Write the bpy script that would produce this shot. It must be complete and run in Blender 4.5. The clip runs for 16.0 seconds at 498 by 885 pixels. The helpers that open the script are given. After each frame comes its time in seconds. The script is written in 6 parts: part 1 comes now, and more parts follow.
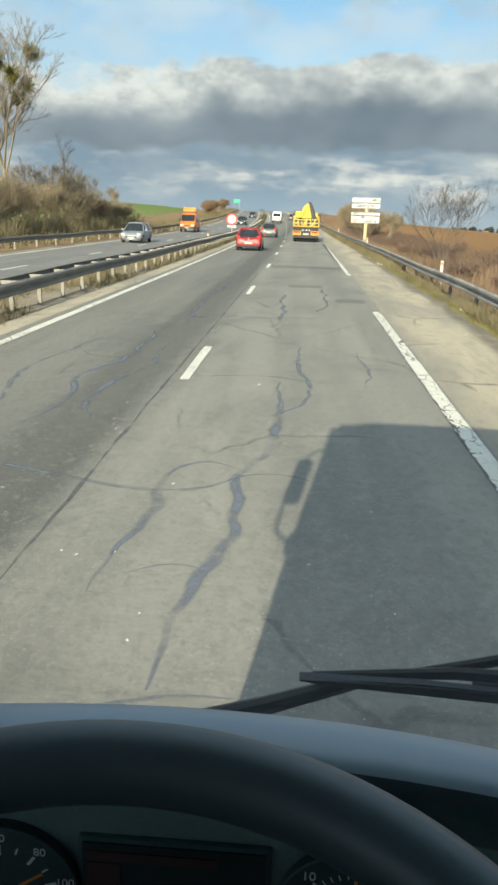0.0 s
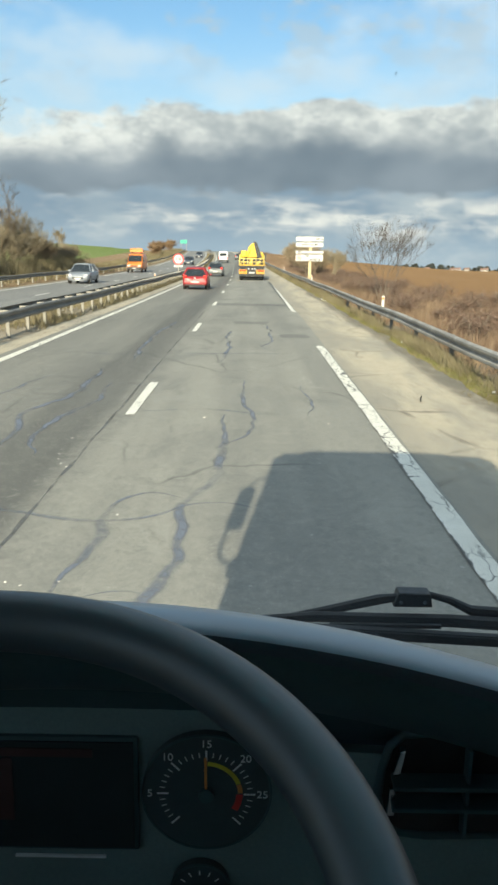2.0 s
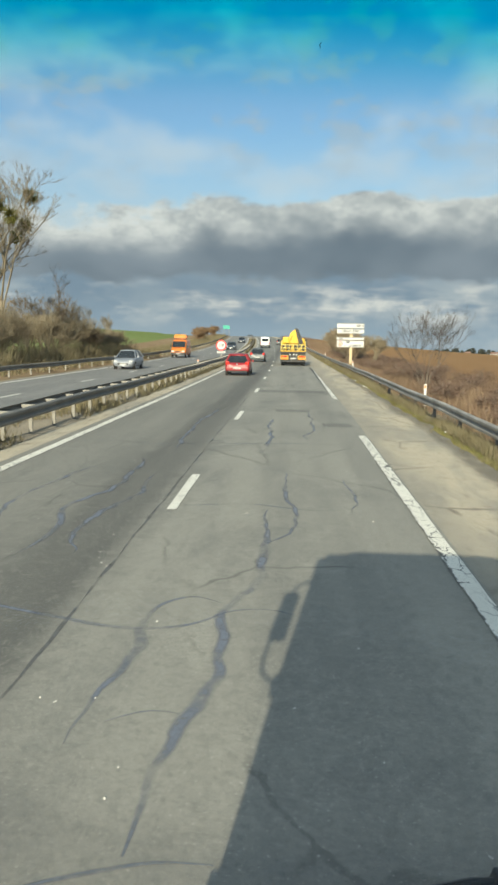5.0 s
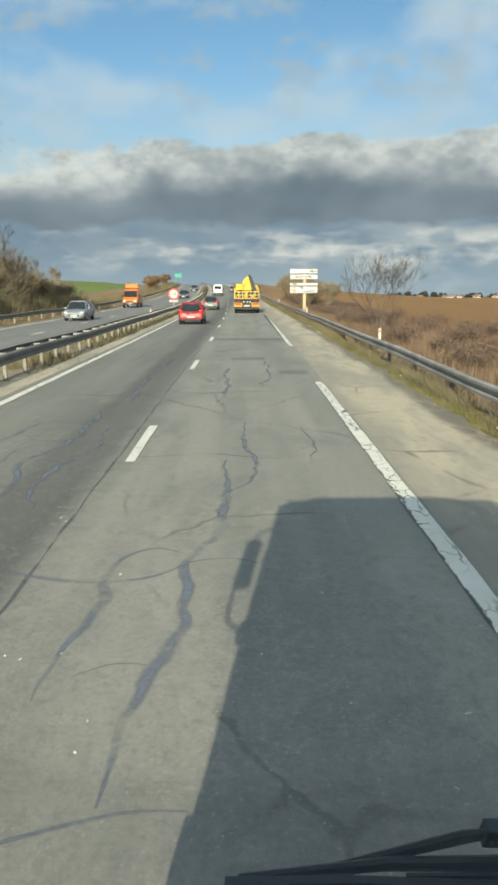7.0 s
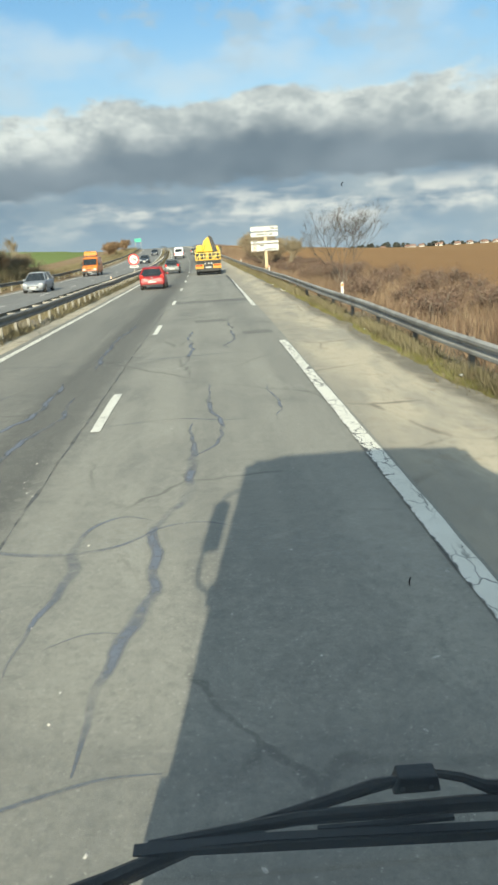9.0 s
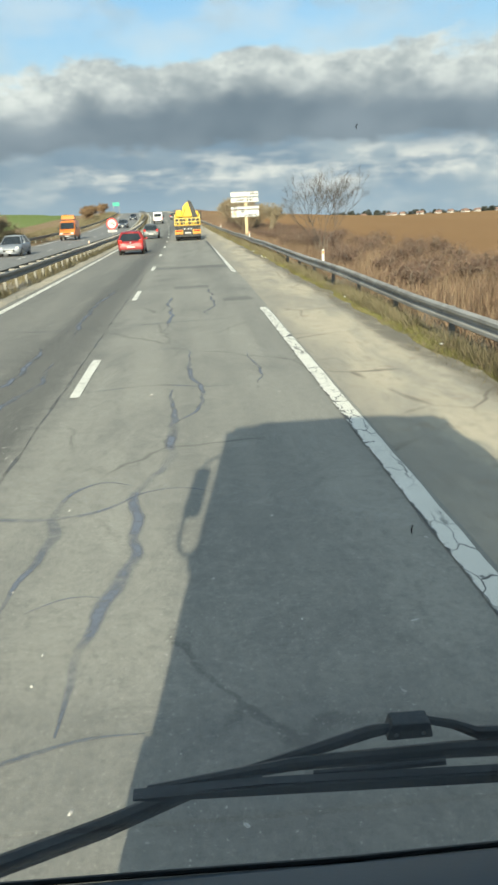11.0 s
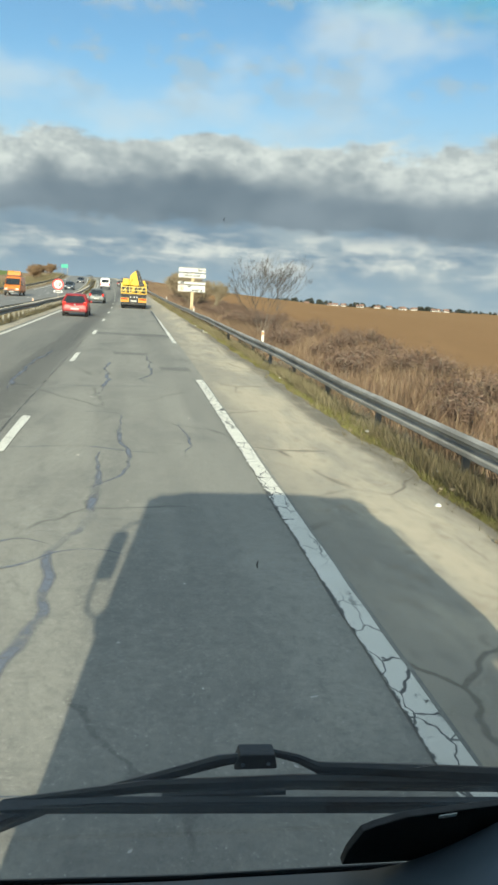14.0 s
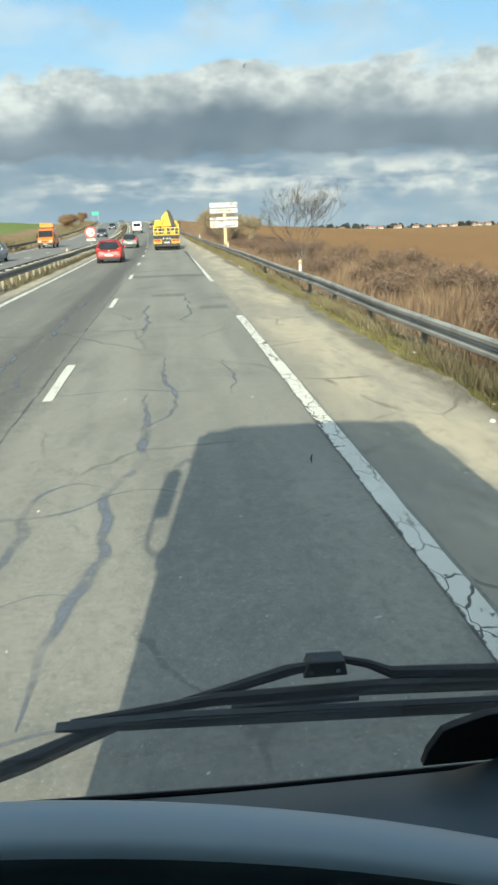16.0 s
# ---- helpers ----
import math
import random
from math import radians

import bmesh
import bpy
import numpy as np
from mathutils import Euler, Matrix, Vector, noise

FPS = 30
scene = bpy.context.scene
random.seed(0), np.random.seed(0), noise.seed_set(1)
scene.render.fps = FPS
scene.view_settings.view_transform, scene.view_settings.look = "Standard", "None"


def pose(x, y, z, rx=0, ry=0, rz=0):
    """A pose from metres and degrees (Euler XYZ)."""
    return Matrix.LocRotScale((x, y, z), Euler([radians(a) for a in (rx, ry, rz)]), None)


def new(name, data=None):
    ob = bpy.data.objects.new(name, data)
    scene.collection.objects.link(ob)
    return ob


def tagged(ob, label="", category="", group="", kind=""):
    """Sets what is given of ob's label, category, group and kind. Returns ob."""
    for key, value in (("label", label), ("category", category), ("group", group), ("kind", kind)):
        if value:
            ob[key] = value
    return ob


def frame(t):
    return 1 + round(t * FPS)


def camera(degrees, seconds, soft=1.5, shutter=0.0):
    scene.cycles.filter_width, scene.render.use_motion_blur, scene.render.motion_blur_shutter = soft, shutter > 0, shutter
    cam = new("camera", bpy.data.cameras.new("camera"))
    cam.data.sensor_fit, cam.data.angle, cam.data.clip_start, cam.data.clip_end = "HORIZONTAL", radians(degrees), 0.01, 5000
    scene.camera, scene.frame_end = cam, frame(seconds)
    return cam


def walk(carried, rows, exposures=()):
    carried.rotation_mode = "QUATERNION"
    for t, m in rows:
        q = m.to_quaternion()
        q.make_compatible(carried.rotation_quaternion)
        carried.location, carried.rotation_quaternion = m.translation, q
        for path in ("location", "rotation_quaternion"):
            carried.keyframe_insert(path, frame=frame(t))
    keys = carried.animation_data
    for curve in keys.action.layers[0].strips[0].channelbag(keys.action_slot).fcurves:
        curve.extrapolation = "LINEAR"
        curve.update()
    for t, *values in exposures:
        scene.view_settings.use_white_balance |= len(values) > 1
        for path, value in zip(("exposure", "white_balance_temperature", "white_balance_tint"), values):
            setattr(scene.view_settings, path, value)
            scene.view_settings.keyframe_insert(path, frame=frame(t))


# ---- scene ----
# The truck cab, its shadow and the traffic round it hold one formation: the place is built as that formation, standing.
# Origin: on the road under the driver's eye; y ahead along the lane, x to the right.
PATH = [
    (0, -0.110, 0.026, 2.317, 3.49, -16.28, 1.76),
    (0.5, -0.091, -0.036, 2.322, 3.10, -16.68, -0.89),
    (1, -0.071, -0.070, 2.322, 2.57, -15.87, -1.75),
    (1.5, -0.044, -0.108, 2.314, 1.10, -14.89, 0.67),
    (2, -0.000, -0.152, 2.287, -0.02, -13.46, 0.98),
    (2.5, 0.012, -0.181, 2.317, 0.15, -11.08, -0.48),
    (3, -0.017, -0.145, 2.317, 0.95, -11.34, -0.08),
    (3.5, -0.015, -0.119, 2.338, 2.33, -11.08, 0.50),
    (6, -0.075, 0.096, 2.500, 3.15, -5.98, 1.02),
    (6.5, -0.086, 0.110, 2.455, 0.05, -9.56, 0.51),
    (7, -0.062, 0.083, 2.448, -0.15, -11.24, -0.31),
    (7.5, -0.037, 0.057, 2.517, -1.63, -6.81, 0.84),
    (8, -0.006, 0.154, 2.517, -2.91, -5.82, 0.77),
    (8.5, -0.020, 0.121, 2.535, -2.41, -8.61, 0.29),
    (9, 0.042, 0.112, 2.432, -2.07, -14.11, -3.62),
    (11.5, 0.013, 0.106, 2.406, -4.01, -16.56, -2.92),
    (12, 0.050, 0.105, 2.360, -4.82, -16.31, -3.33),
    (12.5, 0.005, 0.076, 2.382, -5.67, -15.18, -1.48),
    (13, 0.040, 0.056, 2.387, -6.32, -13.72, -0.88),
    (13.5, 0.052, 0.046, 2.403, -7.93, -12.98, 0.38),
    (14, 0.067, -0.012, 2.411, -8.86, -11.05, 3.41),
    (14.5, 0.099, 0.007, 2.346, -9.26, -12.96, 1.32),
    (15, 0.073, 0.001, 2.367, -8.28, -13.13, 0.56),
    (15.5, 0.050, -0.040, 2.397, -5.84, -12.38, -0.28),
    (16, 0.076, 0.038, 2.352, -5.30, -15.81, -1.93),
]
cam = camera(35.5, 16.0, soft=2.8)
walk(
    cam,
    [(t, pose(x, y, z, 90 + pitch, 0, yaw) @ pose(0, 0, 0, 0, 0, roll)) for t, x, y, z, yaw, pitch, roll in PATH],
    exposures=[(t, stops, kelvin, tint) for t, stops, kelvin, tint in ((0, 0.86, 6450, 3), (0.5, 0.95, 6450, 3), (1.0, 0.96, 6450, 3), (3.5, 0.97, 6400, 3), (6.0, 0.44, 6350, 2), (6.5, 0.49, 6350, 2), (7.0, 0.62, 6350, 2), (7.5, 0.50, 6350, 2), (8.5, 0.56, 6350, 1), (9.0, 0.85, 6300, 1), (11.5, 0.86, 6300, 1), (13.0, 0.76, 6270, 0), (14.5, 0.80, 6240, 0), (15.5, 0.71, 6210, -1), (16, 0.93, 6200, -1))],
)

# ---- light ----
SUN_EL, SUN_SIDE = 20.3, 6.6  # low winter sun behind the cab, a little to the driver's side
sun = new("sun", bpy.data.lights.new("sun", "SUN"))
sun.data.energy, sun.data.angle, sun.data.color = 5.0, radians(0.55), (1.0, 0.87, 0.68)
_e, _a = radians(SUN_EL), radians(SUN_SIDE)
TO_SUN = Vector((-math.sin(_a) * math.cos(_e), -math.cos(_a) * math.cos(_e), math.sin(_e)))
sun.matrix_world = TO_SUN.to_track_quat("Z", "Y").to_matrix().to_4x4()


class Nodes:
    """Short hand for a node tree."""

    def __init__(self, tree):
        self.tree = tree
        tree.nodes.clear()

    def add(self, kind, **values):
        node = self.tree.nodes.new(kind)
        for key, value in values.items():
            if key in node.inputs:
                self.put(node.inputs[key], value)
        return node

    def put(self, socket, value):
        if isinstance(value, bpy.types.NodeSocket):
            self.tree.links.new(value, socket)
        elif hasattr(value, "__len__") and socket.type == "RGBA" and len(value) == 3:
            socket.default_value = (*value, 1)
        else:
            socket.default_value = value

    def math(self, op, a, b=0.0, c=0.0, clamp=False):
        node = self.tree.nodes.new("ShaderNodeMath")
        node.operation, node.use_clamp = op, clamp
        for socket, value in zip(node.inputs, (a, b, c)):
            self.put(socket, value)
        return node.outputs[0]

    def mix(self, fac, a, b, blend="MIX"):
        node = self.tree.nodes.new("ShaderNodeMix")
        node.data_type, node.blend_type = "RGBA", blend
        self.put(node.inputs[0], fac)
        self.put(node.inputs[6], a)
        self.put(node.inputs[7], b)
        return node.outputs[2]

    def span(self, value, lo, hi, to_lo=0.0, to_hi=1.0):
        node = self.tree.nodes.new("ShaderNodeMapRange")
        node.interpolation_type = "SMOOTHSTEP"
        for socket, v in zip(node.inputs, (value, lo, hi, to_lo, to_hi)):
            self.put(socket, v)
        return node.outputs[0]

    def noise(self, vector, scale, detail=4.0, rough=0.55, distortion=0.0):
        node = self.tree.nodes.new("ShaderNodeTexNoise")
        self.put(node.inputs["Vector"], vector)
        node.inputs["Scale"].default_value, node.inputs["Detail"].default_value = scale, detail
        node.inputs["Roughness"].default_value, node.inputs["Distortion"].default_value = rough, distortion
        return node.outputs["Fac"]

    def stretch(self, vector, scale):
        node = self.tree.nodes.new("ShaderNodeMapping")
        self.put(node.inputs["Vector"], vector)
        node.inputs["Scale"].default_value = scale
        return node.outputs[0]

    def axis(self, vector):
        node = self.tree.nodes.new("ShaderNodeSeparateXYZ")
        self.put(node.inputs[0], vector)
        return node.outputs


world = bpy.data.worlds.new("world")
scene.world = world
world.use_nodes = True
w = Nodes(world.node_tree)
sky = w.add("ShaderNodeTexSky")
sky.sky_type, sky.sun_disc = "NISHITA", False
sky.sun_elevation, sky.sun_rotation = radians(SUN_EL), radians(180 + SUN_SIDE)
sky.air_density, sky.dust_density, sky.ozone_density = 1.0, 0.4, 2.0
way = w.add("ShaderNodeTexCoord").outputs["Generated"]
east, _, up = w.axis(way)
blue = w.mix(1.0, sky.outputs[0], (0.070, 0.079, 0.082), "MULTIPLY")
# A broken deck of cumulus: thin veils high up, one long bank with a lit crest and a grey belly, small clouds under it.
lump = w.noise(w.stretch(way, (8, 8, 14)), 1.0, 5.0, 0.5)
wide = w.noise(w.stretch(way, (2.4, 2.4, 5)), 1.0, 3.0, 0.5)
fine = w.noise(w.stretch(way, (30, 30, 46)), 1.0, 5.0, 0.52)
strip = w.noise(w.stretch(way, (9, 9, 36)), 1.0, 7.0, 0.6, 0.1)
frill = w.noise(w.stretch(way, (75, 75, 110)), 1.0, 5.0, 0.6)
ragged = w.noise(w.stretch(way, (14, 14, 26)), 1.0, 7.0, 0.62)
swell = w.math("ADD", w.math("MULTIPLY_ADD", lump, 0.115, -0.0575), w.math("ADD", w.math("MULTIPLY_ADD", fine, 0.03, -0.015), w.math("MULTIPLY_ADD", frill, 0.012, -0.006)))
height = w.math("ADD", up, w.math("ADD", swell, w.math("MULTIPLY_ADD", wide, 0.10, -0.05)))
wisp = w.math("MULTIPLY", w.span(ragged, 0.50, 0.64), w.span(up, 0.15, 0.26))
veil = w.math("MULTIPLY", w.span(lump, 0.43, 0.72), w.span(up, 0.22, 0.45, 0.55, 0.95))
high = w.mix(veil, blue, (0.47, 0.48, 0.49))
# Unseen brighter cloud overhead, added as fill light for the shaded road.
overhead_fill = w.math("MULTIPLY", w.span(up, 0.42, 0.75), w.span(wide, 0.28, 0.55, 0.2, 0.7))
high = w.mix(overhead_fill, high, (0.46, 0.53, 0.60))
high = w.mix(w.math("MULTIPLY", wisp, 0.6), high, (0.30, 0.335, 0.365))
high = w.mix(w.math("MULTIPLY", w.span(up, 0.27, 0.17), w.span(wide, 0.35, 0.6, 0.15, 0.5)), high, (0.33, 0.37, 0.42))
calm = w.math("ADD", w.math("MULTIPLY_ADD", lump, 0.045, -0.0225), w.math("MULTIPLY_ADD", wide, 0.075, -0.0375))
lit = w.math("ADD", up, w.math("ADD", calm, w.math("MULTIPLY_ADD", fine, 0.02, -0.01)))
glow = w.math("ADD", w.math("MULTIPLY", ragged, 0.55), w.math("ADD", w.math("MULTIPLY", fine, 0.3), w.math("MULTIPLY", frill, 0.15)))
shine = w.math("ADD", glow, w.math("MULTIPLY_ADD", wide, 0.35, -0.175))
crest = w.mix(w.span(shine, 0.36, 0.62), (0.275, 0.29, 0.30), (0.515, 0.505, 0.487))
belly = w.mix(w.span(w.math("MULTIPLY_ADD", wide, 0.5, w.math("MULTIPLY", lump, 0.5)), 0.35, 0.62), (0.115, 0.140, 0.170), (0.178, 0.203, 0.234))
tilt = w.span(east, -0.04, 0.18, 0.0, 0.013)  # the bank towers higher over the field
bank = w.mix(w.span(w.math("MULTIPLY_ADD", tilt, -0.6, lit), 0.100, 0.152), belly, crest)
under = w.mix(w.span(up, 0.0, 0.06), (0.212, 0.266, 0.322), (0.150, 0.196, 0.250))
under = w.mix(w.math("MULTIPLY", w.span(lump, 0.4, 0.65), 0.6), under, (0.25, 0.285, 0.315))
puff = w.math("MULTIPLY", w.span(w.math("ADD", strip, w.span(east, 0.0, 0.22, 0.0, 0.10)), 0.45, 0.70, 0.0, 0.9), w.math("MULTIPLY", w.span(up, 0.09, 0.05), w.span(up, 0.008, 0.04, 0.25, 1.0)))
low = w.mix(puff, under, w.mix(w.span(fine, 0.35, 0.62), (0.30, 0.325, 0.345), (0.52, 0.495, 0.465)))
hem = w.math("ADD", lit, w.math("MULTIPLY_ADD", ragged, 0.05, -0.025))
bank = w.mix(w.span(hem, 0.066, 0.080), low, bank)
everything = w.mix(w.span(w.math("SUBTRACT", height, tilt), 0.156, 0.174), bank, high)
w.put(w.add("ShaderNodeOutputWorld").inputs[0], w.add("ShaderNodeBackground", Color=everything, Strength=1.0).outputs[0])


# ---- materials ----
def material(name, a, b=None, scale=3.0, rough=0.7, bump=0.0, grain=40.0, metal=0.0, stretch=(1, 1, 1), spec=0.5, coat=0.0, vary=0.0, contrast=(0.35, 0.65), emit=0.0):
    """Two tones mixed by broad noise, darkened and lightened by fine grain, with grain relief."""
    m = bpy.data.materials.new(name)
    m.use_nodes = True
    n = Nodes(m.node_tree)
    at = n.stretch(n.add("ShaderNodeTexCoord").outputs["Object"], stretch)
    broad, small = n.noise(at, scale, 5.0), n.noise(at, grain, 3.0)
    b = b or tuple(min(1, v * 1.15) for v in a)
    colour = n.mix(n.span(broad, *contrast), a, b)
    colour = n.mix(0.35, colour, n.mix(small, tuple(v * 0.55 for v in a), tuple(min(1, v * 1.5) for v in b)))
    if vary:
        pick = n.add("ShaderNodeObjectInfo").outputs["Random"]
        bright = n.math("MULTIPLY_ADD", pick, 2 * vary, 1 - vary)
        colour = n.mix(1.0, colour, n.add("ShaderNodeCombineColor", Red=bright, Green=bright, Blue=bright).outputs[0], "MULTIPLY")
    shader = n.add("ShaderNodeBsdfPrincipled", Roughness=n.math("MULTIPLY_ADD", small, 0.2, rough - 0.1, True), Metallic=metal)
    n.put(shader.inputs["Base Color"], colour)
    shader.inputs["Specular IOR Level"].default_value = spec
    shader.inputs["Coat Weight"].default_value = coat
    if bump:
        relief = n.add("ShaderNodeBump", Strength=bump, Distance=0.02, Height=small)
        n.put(shader.inputs["Normal"], relief.outputs[0])
    if emit:
        n.put(shader.inputs["Emission Color"], colour)
        shader.inputs["Emission Strength"].default_value = emit
    n.put(n.add("ShaderNodeOutputMaterial").inputs[0], shader.outputs[0])
    return m


def cracks(n, at, stretch, mask_at, width):
    """Thin wandering cracks that come and go."""
    warp = n.tree.nodes.new("ShaderNodeTexNoise")
    warp.inputs["Scale"].default_value, warp.inputs["Detail"].default_value = 1.6, 6.0
    n.put(warp.inputs["Vector"], at)
    bent = n.tree.nodes.new("ShaderNodeVectorMath")
    bent.operation = "MULTIPLY_ADD"
    n.put(bent.inputs[0], warp.outputs["Color"])
    bent.inputs[1].default_value = (0.16, 0.12, 0)
    n.put(bent.inputs[2], n.stretch(at, stretch))
    cell = n.add("ShaderNodeTexVoronoi", Scale=1.0)
    cell.feature = "DISTANCE_TO_EDGE"
    n.put(cell.inputs["Vector"], bent.outputs[0])
    return n.math("MULTIPLY", n.span(cell.outputs["Distance"], width, width * 0.25), n.span(n.noise(at, 0.22, 3.0), mask_at - 0.08, mask_at))


def tar_material(name, pale=(0.205, 0.228, 0.285), deep=(0.145, 0.166, 0.215)):
    """Poured tar with frayed edges, worn off in places so that the asphalt shows through."""
    m = bpy.data.materials.new(name)
    m.use_nodes = True
    n = Nodes(m.node_tree)
    at = n.add("ShaderNodeTexCoord").outputs["Object"]
    wide, small = n.noise(at, 1.1, 4.0, 0.6), n.noise(at, 16.0, 5.0, 0.7)
    stone = n.noise(at, 95.0, 3.0, 0.75)
    colour = n.mix(small, deep, pale)
    colour = n.mix(n.math("MULTIPLY", stone, 0.4), colour, n.mix(stone, (0.05, 0.055, 0.065), (0.36, 0.37, 0.39)))
    shader = n.add("ShaderNodeBsdfPrincipled", Roughness=0.75)
    n.put(shader.inputs["Base Color"], colour)
    shader.inputs["Specular IOR Level"].default_value = 0.3
    across = n.tree.nodes.new("ShaderNodeAttribute")
    across.attribute_name = "across"
    inside = n.math("SUBTRACT", 1.0, n.math("ABSOLUTE", across.outputs["Fac"]))
    fray = n.span(n.math("MULTIPLY_ADD", n.noise(at, 7.0, 5.0, 0.7), 0.55, n.math("SUBTRACT", inside, 0.27)), 0.0, 0.8, 0.0, 0.92)
    kept = n.math("MULTIPLY", n.span(wide, 0.36, 0.60, 0.15, 0.9), n.span(small, 0.28, 0.50, 0.4, 1.0))
    mixed = n.add("ShaderNodeMixShader")
    n.put(mixed.inputs[0], n.math("MULTIPLY", kept, fray))
    n.put(mixed.inputs[1], n.add("ShaderNodeBsdfTransparent", Color=(1, 1, 1)).outputs[0])
    n.put(mixed.inputs[2], shader.outputs[0])
    n.put(n.add("ShaderNodeOutputMaterial").inputs[0], mixed.outputs[0])
    return m


def road_material(name, base, worn, dark, left_dark=0.0):
    """Old asphalt: aggregate grain, wheel tracks along the lane, stains, faint cross joints."""
    m = bpy.data.materials.new(name)
    m.use_nodes = True
    n = Nodes(m.node_tree)
    at = n.add("ShaderNodeNewGeometry").outputs["Position"]
    x, y, _ = n.axis(at)
    along = n.noise(n.stretch(at, (1.1, 0.05, 1)), 1.0, 4.0, 0.55)
    blot = n.noise(n.stretch(at, (0.5, 0.22, 1)), 1.0, 5.0, 0.6, 0.6)
    mid = n.noise(at, 3.0, 5.0, 0.6)
    stone = n.noise(at, 95.0, 3.0, 0.75)
    colour = n.mix(n.span(along, 0.35, 0.65), base, worn)
    colour = n.mix(n.math("MULTIPLY", n.span(blot, 0.46, 0.70), 0.75), colour, dark)
    fade = n.noise(n.stretch(at, (0.9, 0.5, 1)), 1.0, 6.0, 0.65, 1.2)
    colour = n.mix(n.math("MULTIPLY", n.span(fade, 0.52, 0.7), 0.5), colour, tuple(min(1, v * 1.18) for v in worn))
    if left_dark:
        lane = n.math("MULTIPLY", n.span(n.math("ADD", x, n.math("MULTIPLY", mid, 0.5)), -1.35, -1.95), left_dark)
        lane = n.math("MULTIPLY", lane, n.span(n.math("ADD", x, n.math("MULTIPLY", blot, 1.6)), -3.6, -2.0, 0.62, 1.0))
        colour = n.mix(lane, colour, tuple(v * 0.56 for v in dark))
    colour = n.mix(n.math("MULTIPLY", n.span(mid, 0.3, 0.75), 0.25), colour, worn)
    if left_dark:
        off = n.math("ABSOLUTE", n.math("ADD", n.math("ADD", x, 2.42), n.math("MULTIPLY", blot, 0.4)))
        oily = n.math("MULTIPLY", n.span(n.math("MULTIPLY_ADD", mid, 0.25, off), 0.78, 0.42), n.span(along, 0.3, 0.6, 0.5, 0.95))
        colour = n.mix(oily, colour, tuple(v * 0.55 for v in dark))
    patchy = n.noise(n.stretch(at, (1.0, 0.7, 1)), 9.0, 5.0, 0.7)
    colour = n.mix(n.math("MULTIPLY", n.span(patchy, 0.50, 0.66), 0.30), colour, tuple(v * 0.8 for v in dark))
    colour = n.mix(n.math("MULTIPLY", n.span(patchy, 0.47, 0.33), 0.32), colour, tuple(min(1, v * 1.22) for v in worn))
    colour = n.mix(n.math("MULTIPLY", cracks(n, at, (0.42, 0.20, 1), 0.55, 0.010), 0.55), colour, tuple(v * 0.45 for v in dark))
    mottle = n.noise(at, 21.0, 5.0, 0.78)
    colour = n.mix(n.math("MULTIPLY", n.span(mottle, 0.47, 0.66), 0.34), colour, tuple(v * 0.62 for v in dark))
    colour = n.mix(n.math("MULTIPLY", n.span(mottle, 0.46, 0.30), 0.36), colour, tuple(min(1, v * 1.35) for v in worn))
    colour = n.mix(n.math("MULTIPLY", stone, 0.36), colour, n.mix(stone, tuple(v * 0.35 for v in dark), tuple(min(1, v * 1.9) for v in worn)))
    chip = n.noise(at, 46.0, 2.0, 0.6)
    colour = n.mix(n.math("MULTIPLY", n.span(chip, 0.64, 0.70), 0.7), colour, (0.55, 0.53, 0.47))
    shader = n.add("ShaderNodeBsdfPrincipled", Roughness=0.88)
    n.put(shader.inputs["Base Color"], colour)
    shader.inputs["Specular IOR Level"].default_value = 0.25
    n.put(shader.inputs["Normal"], n.add("ShaderNodeBump", Strength=0.32, Distance=0.010, Height=n.math("ADD", stone, n.math("MULTIPLY", mottle, 0.8))).outputs[0])
    n.put(n.add("ShaderNodeOutputMaterial").inputs[0], shader.outputs[0])
    return m


def paint_material(name, worn=1.0):
    """Road paint, chipped down to the asphalt in cracks and flakes."""
    m = bpy.data.materials.new(name)
    m.use_nodes = True
    n = Nodes(m.node_tree)
    at = n.add("ShaderNodeTexCoord").outputs["Object"]
    flake = n.noise(at, 5.0, 6.0, 0.7, 0.3)
    crack = n.add("ShaderNodeTexVoronoi", Scale=3.8)
    crack.feature = "DISTANCE_TO_EDGE"
    bent = n.tree.nodes.new("ShaderNodeVectorMath")
    bent.operation = "MULTIPLY_ADD"
    warp = n.tree.nodes.new("ShaderNodeTexNoise")
    warp.inputs["Scale"].default_value = 5.0
    n.put(warp.inputs["Vector"], at)
    n.put(bent.inputs[0], warp.outputs["Color"])
    bent.inputs[1].default_value = (0.2, 0.2, 0)
    n.put(bent.inputs[2], n.stretch(at, (1.3, 0.55, 1)))
    n.put(crack.inputs["Vector"], bent.outputs[0])
    wear = n.math("MAXIMUM", n.span(flake, 0.60, 0.66), n.math("MULTIPLY", n.span(crack.outputs["Distance"], 0.034, 0.012), n.span(n.noise(at, 0.30, 2.0), 0.40, 0.50)))
    x, _, _ = n.axis(n.add("ShaderNodeNewGeometry").outputs["Position"])
    frayed = n.math("MULTIPLY", n.span(n.math("MULTIPLY_ADD", n.noise(at, 5.0, 6.0, 0.75), 0.16, x), 1.824, 1.806), n.span(x, 0.5, 1.0))
    wear = n.math("MULTIPLY", n.math("MAXIMUM", wear, frayed), worn)
    colour = n.mix(wear, n.mix(n.noise(at, 2.0), (0.62, 0.59, 0.50), (0.82, 0.79, 0.70)), (0.085, 0.082, 0.075))
    shader = n.add("ShaderNodeBsdfPrincipled", Roughness=0.7)
    n.put(shader.inputs["Base Color"], colour)
    n.put(n.add("ShaderNodeOutputMaterial").inputs[0], shader.outputs[0])
    return m


